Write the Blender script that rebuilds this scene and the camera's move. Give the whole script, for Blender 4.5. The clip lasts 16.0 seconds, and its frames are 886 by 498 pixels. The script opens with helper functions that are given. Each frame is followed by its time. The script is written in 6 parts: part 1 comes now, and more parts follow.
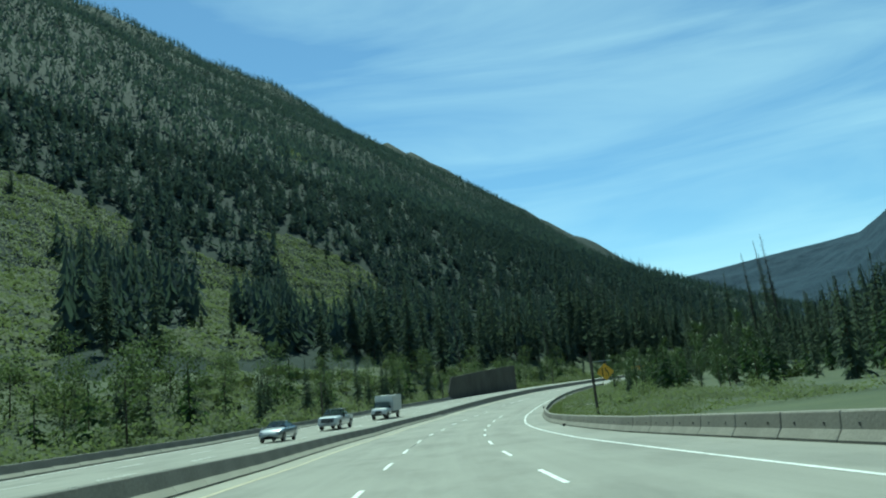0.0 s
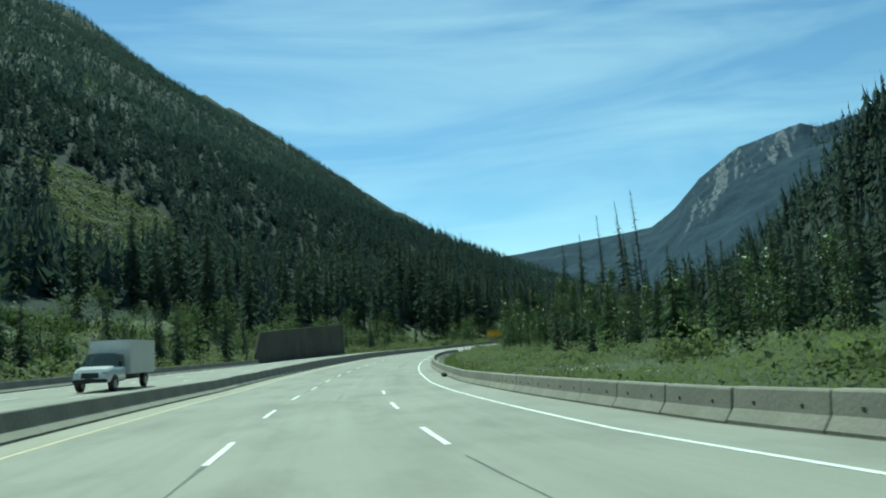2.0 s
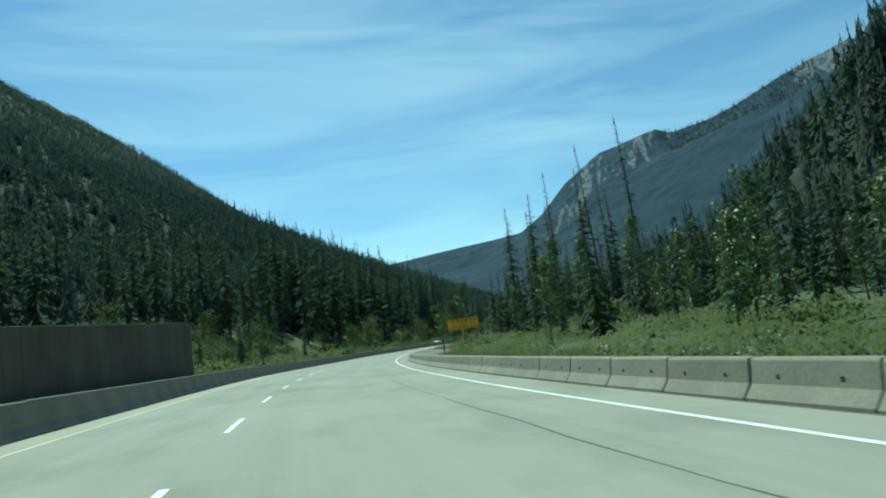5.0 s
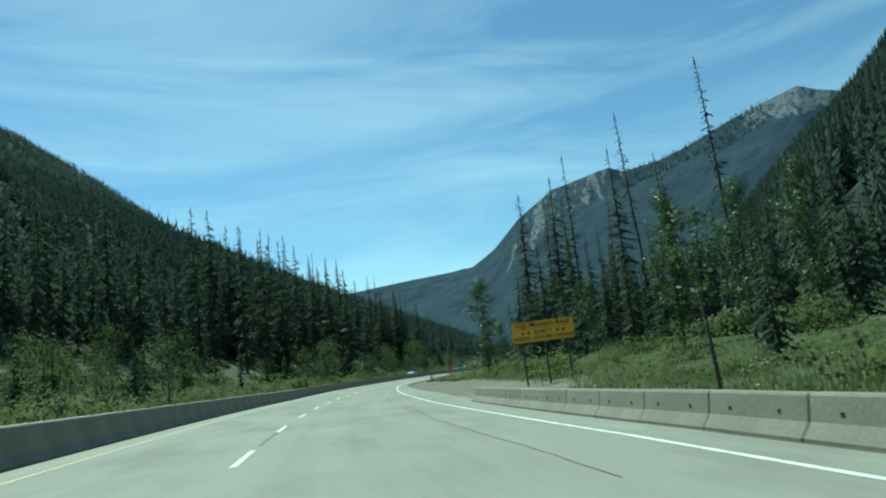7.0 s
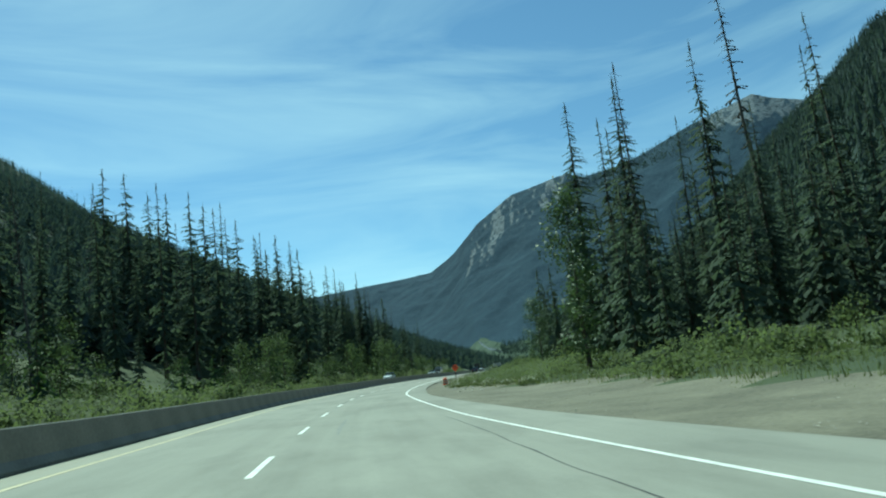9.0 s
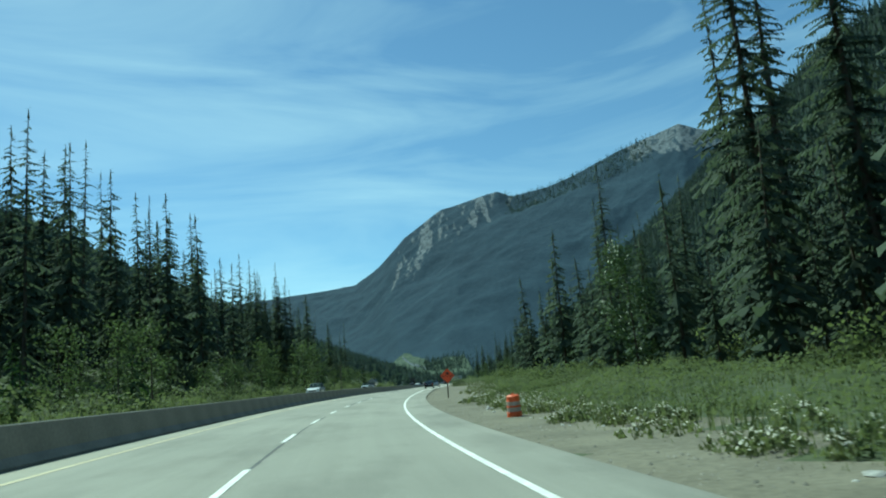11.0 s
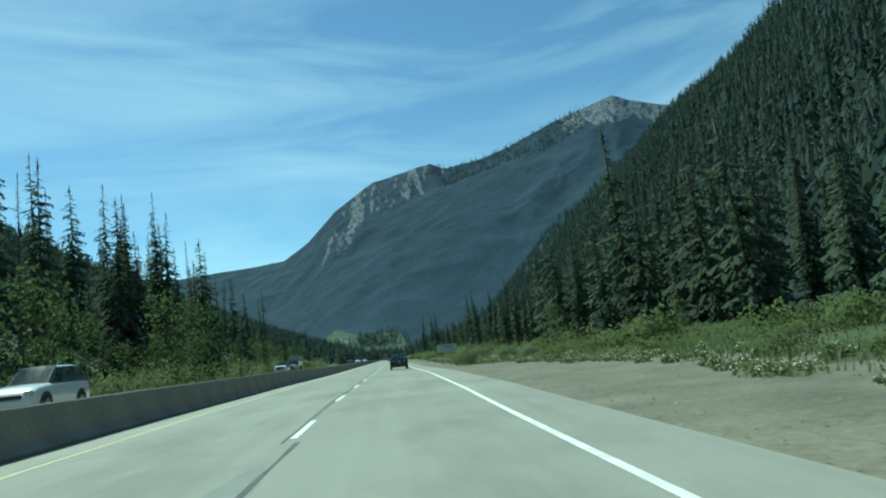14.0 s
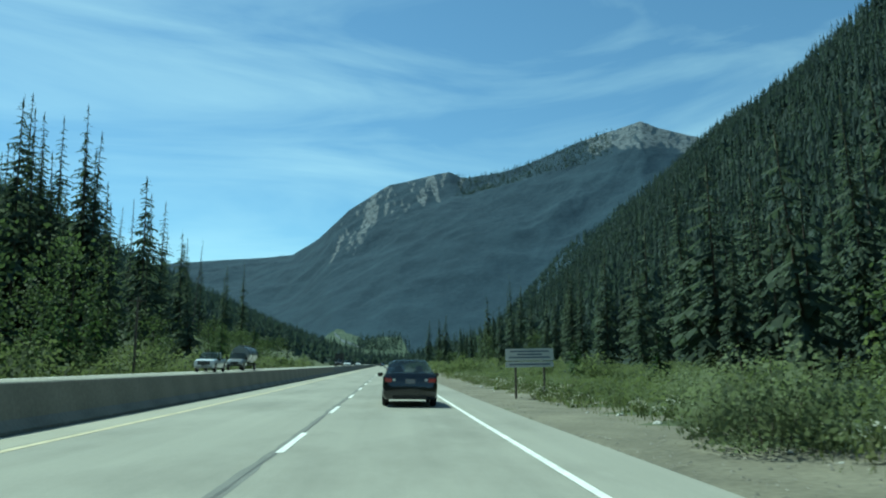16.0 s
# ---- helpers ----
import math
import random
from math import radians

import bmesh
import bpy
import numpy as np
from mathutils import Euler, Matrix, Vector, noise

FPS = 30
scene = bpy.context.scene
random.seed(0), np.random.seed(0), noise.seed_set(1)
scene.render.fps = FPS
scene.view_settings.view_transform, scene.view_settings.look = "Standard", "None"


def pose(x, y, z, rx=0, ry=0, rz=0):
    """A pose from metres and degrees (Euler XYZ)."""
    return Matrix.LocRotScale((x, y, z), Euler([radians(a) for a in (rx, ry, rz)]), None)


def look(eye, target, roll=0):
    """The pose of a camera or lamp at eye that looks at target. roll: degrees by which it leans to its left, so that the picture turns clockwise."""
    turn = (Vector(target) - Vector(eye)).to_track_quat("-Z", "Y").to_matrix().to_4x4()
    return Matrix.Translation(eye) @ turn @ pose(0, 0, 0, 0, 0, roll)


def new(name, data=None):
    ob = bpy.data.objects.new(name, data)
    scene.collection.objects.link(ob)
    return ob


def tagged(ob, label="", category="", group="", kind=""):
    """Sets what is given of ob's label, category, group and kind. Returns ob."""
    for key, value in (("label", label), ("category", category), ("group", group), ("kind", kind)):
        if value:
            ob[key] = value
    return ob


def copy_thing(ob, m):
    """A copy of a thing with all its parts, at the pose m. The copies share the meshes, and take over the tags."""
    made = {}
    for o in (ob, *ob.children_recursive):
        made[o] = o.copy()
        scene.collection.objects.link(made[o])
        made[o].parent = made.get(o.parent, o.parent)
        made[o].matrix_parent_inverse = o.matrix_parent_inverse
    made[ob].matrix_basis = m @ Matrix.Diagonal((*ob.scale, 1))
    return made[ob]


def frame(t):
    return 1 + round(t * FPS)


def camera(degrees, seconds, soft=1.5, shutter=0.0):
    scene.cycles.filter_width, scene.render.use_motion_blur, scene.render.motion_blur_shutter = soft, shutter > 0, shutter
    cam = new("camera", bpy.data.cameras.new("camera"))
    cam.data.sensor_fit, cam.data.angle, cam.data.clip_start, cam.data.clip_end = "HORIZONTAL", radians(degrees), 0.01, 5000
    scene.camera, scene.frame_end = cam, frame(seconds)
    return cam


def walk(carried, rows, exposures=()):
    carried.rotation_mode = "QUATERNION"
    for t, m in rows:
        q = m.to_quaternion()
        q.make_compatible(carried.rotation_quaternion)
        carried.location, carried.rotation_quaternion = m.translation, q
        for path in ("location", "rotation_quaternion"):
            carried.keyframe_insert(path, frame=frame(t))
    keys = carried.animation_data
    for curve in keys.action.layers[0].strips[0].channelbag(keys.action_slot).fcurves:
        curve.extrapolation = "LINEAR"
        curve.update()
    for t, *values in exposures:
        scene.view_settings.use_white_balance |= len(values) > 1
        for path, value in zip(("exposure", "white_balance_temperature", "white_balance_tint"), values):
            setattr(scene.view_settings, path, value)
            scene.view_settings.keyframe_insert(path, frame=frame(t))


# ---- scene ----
cam = camera(61.84, 16.0, soft=2.05, shutter=0.07)
ROWS = [
    (0.0, -0.096, 0.006, 1.271, 101.06, 6.36, -2.09),
    (0.5, 0.085, 11.932, 0.815, 100.51, 5.08, -5.67),
    (0.7, 0.169, 16.703, 0.669, 100.65, 4.6, -6.95),
    (1.0, 0.365, 23.856, 0.467, 101.12, 4.53, -8.59),
    (1.5, 0.936, 35.766, 0.146, 100.5, 4.46, -12.13),
    (2.0, 1.847, 47.658, -0.115, 97.6, 4.63, -16.7),
    (2.5, 3.155, 59.521, -0.351, 96.02, 5.25, -18.49),
    (3.0, 4.887, 71.35, -0.516, 95.67, 7.54, -21.02),
    (3.5, 7.065, 83.135, -0.557, 96.1, 8.16, -23.77),
    (4.0, 9.612, 94.885, -0.561, 96.63, 7.68, -24.77),
    (4.5, 12.397, 106.617, -0.477, 96.96, 8.1, -25.46),
    (5.0, 15.377, 118.329, -0.415, 97.48, 7.86, -26.48),
    (5.5, 18.596, 129.999, -0.31, 98.01, 7.61, -27.5),
    (6.0, 22.106, 141.603, -0.199, 98.54, 7.37, -28.52),
    (6.5, 25.931, 153.131, -0.063, 99.06, 7.12, -29.53),
    (7.0, 30.062, 164.583, 0.057, 99.59, 6.87, -30.55),
    (7.5, 34.478, 175.958, 0.127, 100.49, 5.68, -31.13),
    (8.0, 39.144, 187.256, 0.187, 100.9, 6.88, -32.09),
    (8.5, 44.063, 198.457, 0.194, 99.6, 7.59, -32.4),
    (9.0, 49.266, 209.521, 0.178, 99.73, 7.19, -33.95),
    (9.5, 54.721, 220.446, 0.245, 99.87, 6.78, -35.5),
    (10.0, 60.412, 231.217, 0.308, 100.0, 6.38, -37.05),
    (10.5, 66.333, 241.821, 0.408, 100.14, 5.97, -38.59),
    (11.0, 72.495, 252.249, 0.544, 100.28, 5.57, -40.14),
    (11.5, 78.915, 262.483, 0.692, 100.3, 6.75, -41.89),
    (11.7, 81.562, 266.518, 0.725, 100.13, 7.89, -42.31),
    (12.0, 85.618, 272.506, 0.751, 100.78, 8.08, -42.54),
    (12.5, 92.613, 282.301, 0.759, 101.12, 7.96, -42.98),
    (13.0, 99.886, 291.878, 0.838, 100.35, 6.99, -44.1),
    (13.5, 107.401, 301.264, 0.922, 98.94, 6.68, -44.65),
    (14.0, 115.111, 310.504, 1.03, 97.89, 6.82, -45.37),
    (14.5, 122.989, 319.62, 1.117, 98.53, 7.08, -46.65),
    (15.0, 130.992, 328.652, 1.194, 100.52, 5.22, -47.39),
    (15.5, 139.049, 337.651, 1.18, 100.69, 2.92, -46.14),
    (16.0, 147.045, 346.685, 1.188, 98.75, 0.77, -45.44),
] # seconds, place, turn
EXPOSURES = [(0.0, 0.66, 5450, -28), (1.0, 0.68, 5500, -28), (2.0, 0.7, 5600, -28), (4.5, 0.7, 5600, -28), (8.5, 0.68, 5550, -28), (11.5, 0.66, 5500, -28), (12.0, 0.6, 5150, -28), (12.5, 0.6, 5100, -28), (13.0, 0.63, 5350, -28), (14.0, 0.66, 5450, -28), (14.5, 0.64, 5380, -28), (15.0, 0.6, 5100, -28), (15.5, 0.6, 5100, -28), (16.0, 0.68, 5450, -28)]
walk(cam, [(t, pose(*place)) for t, *place in ROWS], EXPOSURES)

# ---- the plan in numbers: the lane's heading, height and bank along it, offsets across it ----


# the lane's plan as Chebyshev series over its first 390 m
LANE_X = [60.1187, 79.3062, 18.1112, -1.0165, -0.0866, -0.3314, -0.1479, 0.0329, -0.0434, 0.0688, 0.0019, -0.0337, 0.0216]
LANE_Y = [185.9868, 179.2464, -7.8339, -0.9724, 0.2357, 0.2165, 0.1322, 0.0316, -0.0029, -0.0215, -0.0056, 0.0128, -0.0001]
DASH_PHASE = 6.4
GRADE_S = [0.0, 30.0, 60.0, 90.0, 120.0, 150.0, 180.0, 210.0, 240.0, 270.0, 300.0, 330.0, 360.0, 384.0, 405.0, 420.0]
GRADE_Z = [0.04, -0.93, -1.59, -1.8, -1.64, -1.36, -1.1, -1.04, -0.93, -0.63, -0.47, -0.27, -0.04, -0.04, -0.15, -0.19]
BANK = [0.003, 0.0114, 0.0265, 0.0362, 0.0378, 0.0303, 0.0328, 0.0418, 0.0415, 0.0329, 0.0324, 0.033, 0.0145, 0.0184, 0.0235, 0.0252]


def grade_z(s):
    return np.interp(s, GRADE_S, GRADE_Z)


def bank_at(s):
    return np.interp(s, GRADE_S, BANK)


DASH_U, MEDIAN_U, YELLOW_U = -1.51, -6.73, -5.57
EDGE_S = [-200, 30, 80, 190, 215, 268, 1600]
EDGE_U = [5.9, 5.42, 4.93, 4.82, 4.4, 2.10, 2.08]
FAR_AZ = [18, 22, 28.7, 34.1, 36.0, 38.2, 41.3, 45.9, 46.9, 49.9, 52, 55.7, 60.3, 61.4, 65, 80]
FAR_EL = [6.0, 6.9, 7.55, 8.05, 9.3, 11.4, 13.25, 14.2, 13.7, 14.1, 14.65, 15.95, 17.1, 16.55, 15.3, 12.0]


# ---- world, sun ----
SUN_AZ, SUN_EL = -4.0, 57.0          # degrees: azimuth east of north (+y), height
world = bpy.data.worlds.new("sky")
scene.world = world
world.use_nodes = True
wt = world.node_tree
for n in list(wt.nodes):
    wt.nodes.remove(n)


def wnode(kind):
    return wt.nodes.new(kind)


w_out, w_bg = wnode("ShaderNodeOutputWorld"), wnode("ShaderNodeBackground")
w_sky = wnode("ShaderNodeTexSky")
w_sky.sky_type, w_sky.sun_disc = "NISHITA", False
w_sky.sun_elevation, w_sky.sun_rotation = radians(SUN_EL), radians(SUN_AZ)
w_sky.altitude, w_sky.air_density, w_sky.dust_density, w_sky.ozone_density = 900, 1.0, 0.25, 2.2
w_co, w_map = wnode("ShaderNodeTexCoord"), wnode("ShaderNodeMapping")
w_map.inputs["Scale"].default_value = (1.0, 1.6, 7.0)
w_map.inputs["Rotation"].default_value = (radians(7), radians(-9), radians(20))
w_n1 = wnode("ShaderNodeTexNoise")
w_n1.inputs["Scale"].default_value, w_n1.inputs["Detail"].default_value = 1.5, 6
w_n1.inputs["Roughness"].default_value, w_n1.inputs["Distortion"].default_value = 0.55, 0.7
w_ramp = wnode("ShaderNodeMapRange")
w_ramp.inputs["From Min"].default_value, w_ramp.inputs["From Max"].default_value = 0.44, 0.76
w_ramp.inputs["To Min"].default_value, w_ramp.inputs["To Max"].default_value = 0.0, 0.32
w_mix = wnode("ShaderNodeMix")
w_mix.data_type = "RGBA"
w_mix.inputs["B"].default_value = (8.2, 9.3, 9.6, 1)
wt.links.new(w_co.outputs["Generated"], w_map.inputs["Vector"])
wt.links.new(w_map.outputs["Vector"], w_n1.inputs["Vector"])
wt.links.new(w_n1.outputs["Fac"], w_ramp.inputs["Value"])
wt.links.new(w_ramp.outputs["Result"], w_mix.inputs["Factor"])
wt.links.new(w_sky.outputs["Color"], w_mix.inputs["A"])
wt.links.new(w_mix.outputs["Result"], w_bg.inputs["Color"])
wt.links.new(w_bg.outputs["Background"], w_out.inputs["Surface"])
w_bg.inputs["Strength"].default_value = 0.076
sun = new("sun", bpy.data.lights.new("sun", "SUN"))
sun.data.energy, sun.data.angle, sun.data.color = 3.5, radians(0.55), (1.0, 0.94, 0.82)
to_sun = Vector((math.sin(radians(SUN_AZ)) * math.cos(radians(SUN_EL)), math.cos(radians(SUN_AZ)) * math.cos(radians(SUN_EL)), math.sin(radians(SUN_EL))))
sun.matrix_world = look((0, 0, 300), Vector((0, 0, 300)) - to_sun)

# ---- materials ----


def material(name, dark, light, scale=1.0, fine=20.0, rough=0.85, bump=0.3, metal=0.0, spread=0.0, contrast=0.5, coat=0.0, trans=None, streak=(1, 1, 1), island=0.0, spec=0.5):
    """A surface with two sizes of variation: large stains and fine grain, in metres."""
    m = bpy.data.materials.new(name)
    m.use_nodes = True
    t = m.node_tree
    b = t.nodes["Principled BSDF"]
    co, mp = t.nodes.new("ShaderNodeTexCoord"), t.nodes.new("ShaderNodeMapping")
    mp.inputs["Scale"].default_value = streak
    n1, n2 = t.nodes.new("ShaderNodeTexNoise"), t.nodes.new("ShaderNodeTexNoise")
    n1.inputs["Scale"].default_value, n1.inputs["Detail"].default_value = scale, 5
    n2.inputs["Scale"].default_value, n2.inputs["Detail"].default_value = fine, 3
    t.links.new(co.outputs["Object"], mp.inputs["Vector"])
    for n in (n1, n2):
        t.links.new(mp.outputs["Vector"], n.inputs["Vector"])
    mixf = t.nodes.new("ShaderNodeMix")
    mixf.inputs["Factor"].default_value = 0.4
    t.links.new(n1.outputs["Fac"], mixf.inputs["A"])
    t.links.new(n2.outputs["Fac"], mixf.inputs["B"])
    rg = t.nodes.new("ShaderNodeMapRange")
    rg.inputs["From Min"].default_value, rg.inputs["From Max"].default_value = 0.5 - 0.25 * contrast, 0.5 + 0.25 * contrast
    t.links.new(mixf.outputs["Result"], rg.inputs["Value"])
    mx = t.nodes.new("ShaderNodeMix")
    mx.data_type = "RGBA"
    mx.inputs["A"].default_value, mx.inputs["B"].default_value = (*dark, 1), (*light, 1)
    t.links.new(rg.outputs["Result"], mx.inputs["Factor"])
    colour = mx.outputs["Result"]
    if spread or island:
        hs = t.nodes.new("ShaderNodeHueSaturation")
        vr = t.nodes.new("ShaderNodeMapRange")
        if island:
            gi = t.nodes.new("ShaderNodeNewGeometry")
            t.links.new(gi.outputs["Random Per Island"], vr.inputs["Value"])
        else:
            oi = t.nodes.new("ShaderNodeObjectInfo")
            t.links.new(oi.outputs["Random"], vr.inputs["Value"])
        w = spread or island
        vr.inputs["To Min"].default_value, vr.inputs["To Max"].default_value = 1 - w, 1 + w
        t.links.new(vr.outputs["Result"], hs.inputs["Value"])
        t.links.new(colour, hs.inputs["Color"])
        colour = hs.outputs["Color"]
    t.links.new(colour, b.inputs["Base Color"])
    b.inputs["Roughness"].default_value, b.inputs["Metallic"].default_value = rough, metal
    b.inputs["Specular IOR Level"].default_value = spec
    b.inputs["Coat Weight"].default_value, b.inputs["Coat Roughness"].default_value = coat, 0.05
    if bump:
        bp = t.nodes.new("ShaderNodeBump")
        bp.inputs["Strength"].default_value, bp.inputs["Distance"].default_value = bump, 0.02
        t.links.new(n2.outputs["Fac"], bp.inputs["Height"])
        t.links.new(bp.outputs["Normal"], b.inputs["Normal"])
    if trans:
        tr = t.nodes.new("ShaderNodeBsdfTranslucent")
        tr.inputs["Color"].default_value = (*trans, 1)
        ms = t.nodes.new("ShaderNodeMixShader")
        ms.inputs["Fac"].default_value = 0.42
        t.links.new(b.outputs["BSDF"], ms.inputs[1])
        t.links.new(tr.outputs["BSDF"], ms.inputs[2])
        t.links.new(ms.outputs["Shader"], t.nodes["Material Output"].inputs["Surface"])
    return m




def asphalt_material():
    """Worn asphalt: stains, streaks along the lanes, and two polished wheel paths in each."""
    m = material("asphalt", (0.205, 0.205, 0.18), (0.30, 0.296, 0.26), 0.12, 35, 0.9, 0.25, contrast=1.0)
    t = m.node_tree
    b = t.nodes["Principled BSDF"]
    base = b.inputs["Base Color"].links[0].from_socket
    uv, sp = t.nodes.new("ShaderNodeUVMap"), t.nodes.new("ShaderNodeSeparateXYZ")
    uv.uv_map = "plan"
    t.links.new(uv.outputs["UV"], sp.inputs["Vector"])
    ph = t.nodes.new("ShaderNodeMath")
    ph.operation = "MULTIPLY_ADD"
    ph.inputs[1].default_value, ph.inputs[2].default_value = 12.566 / 3.65, -12.566 * 0.32 / 3.65
    co = t.nodes.new("ShaderNodeMath")
    co.operation = "COSINE"
    t.links.new(sp.outputs["X"], ph.inputs[0])
    t.links.new(ph.outputs["Value"], co.inputs[0])
    mp = t.nodes.new("ShaderNodeMapping")
    mp.inputs["Scale"].default_value = (2.2, 0.035, 1)
    n = t.nodes.new("ShaderNodeTexNoise")
    n.inputs["Scale"].default_value, n.inputs["Detail"].default_value, n.inputs["Roughness"].default_value = 1.0, 6, 0.6
    t.links.new(uv.outputs["UV"], mp.inputs["Vector"])
    t.links.new(mp.outputs["Vector"], n.inputs["Vector"])
    st = t.nodes.new("ShaderNodeMapRange")
    st.inputs["From Min"].default_value, st.inputs["From Max"].default_value = 0.3, 0.7
    st.inputs["To Min"].default_value, st.inputs["To Max"].default_value = 0.93, 1.06
    t.links.new(n.outputs["Fac"], st.inputs["Value"])
    wp = t.nodes.new("ShaderNodeMath")
    wp.operation = "MULTIPLY_ADD"
    wp.inputs[1].default_value = 0.02
    t.links.new(co.outputs["Value"], wp.inputs[0])
    t.links.new(st.outputs["Result"], wp.inputs[2])
    n3 = t.nodes.new("ShaderNodeTexNoise")
    n3.inputs["Scale"].default_value, n3.inputs["Detail"].default_value, n3.inputs["Roughness"].default_value = 0.45, 7, 0.62
    mp3 = t.nodes.new("ShaderNodeMapping")
    mp3.inputs["Scale"].default_value = (1, 0.35, 1)
    t.links.new(uv.outputs["UV"], mp3.inputs["Vector"])
    t.links.new(mp3.outputs["Vector"], n3.inputs["Vector"])
    bl = t.nodes.new("ShaderNodeMapRange")
    bl.inputs["From Min"].default_value, bl.inputs["From Max"].default_value = 0.36, 0.52
    bl.inputs["To Min"].default_value, bl.inputs["To Max"].default_value = 0.80, 1.0
    t.links.new(n3.outputs["Fac"], bl.inputs["Value"])
    both = t.nodes.new("ShaderNodeMath")
    both.operation = "MULTIPLY"
    t.links.new(wp.outputs["Value"], both.inputs[0])
    t.links.new(bl.outputs["Result"], both.inputs[1])
    hs = t.nodes.new("ShaderNodeHueSaturation")
    t.links.new(both.outputs["Value"], hs.inputs["Value"])
    t.links.new(base, hs.inputs["Color"])
    t.links.new(hs.outputs["Color"], b.inputs["Base Color"])
    return m


ASPHALT = asphalt_material()
SEAL_AND_SLOT_SHADE = material("crack_sealant_and_slot_shade", (0.045, 0.046, 0.045), (0.08, 0.08, 0.078), 2, 30, 0.7, 0.1)
TRACK = material("worn_wheel_track", (0.16, 0.163, 0.154), (0.205, 0.208, 0.195), 0.2, 30, 0.8, 0.2, contrast=0.9)
DUST_AND_LIT_FOOT = material("dusty_shoulder_and_lit_foot", (0.26, 0.255, 0.215), (0.34, 0.33, 0.28), 0.4, 30, 0.95, 0.3, contrast=0.9)
PATCH = material("asphalt_patch", (0.18, 0.184, 0.175), (0.235, 0.238, 0.225), 0.8, 40, 0.85, 0.3)
SEAM_FILL = material("seam_filler", (0.12, 0.123, 0.117), (0.165, 0.168, 0.16), 0.8, 40, 0.85, 0.3)
WHITE_PAINT = material("white_road_paint", (0.55, 0.56, 0.54), (0.82, 0.82, 0.8), 3, 40, 0.7, 0.1)
YELLOW_PAINT = material("yellow_road_paint", (0.38, 0.335, 0.22), (0.52, 0.455, 0.30), 3, 40, 0.7, 0.1)
CONCRETE = material("barrier_concrete", (0.155, 0.149, 0.126), (0.26, 0.25, 0.215), 0.7, 14, 0.9, 0.4, spread=0.09, contrast=0.8)
# slightly darker, greyer concrete for the median and far barriers
DARK_CONCRETE = material("dark_barrier_concrete", (0.125, 0.126, 0.114), (0.24, 0.24, 0.215), 0.6, 12, 0.9, 0.4, spread=0.02, contrast=0.8)
CONCRETE_DIRT = material("dirt_at_barrier_foot", (0.06, 0.06, 0.045), (0.12, 0.115, 0.09), 2, 20, 0.95, 0.5)
GRAVEL = material("gravel_shoulder", (0.082, 0.076, 0.056), (0.205, 0.19, 0.142), 0.45, 7, 0.95, 1.0, contrast=0.75)
SOIL = material("grassy_soil", (0.03, 0.045, 0.018), (0.08, 0.096, 0.04), 0.09, 3.0, 0.95, 0.9, contrast=0.8)
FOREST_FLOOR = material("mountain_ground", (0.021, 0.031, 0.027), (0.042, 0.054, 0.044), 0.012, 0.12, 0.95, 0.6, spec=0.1)


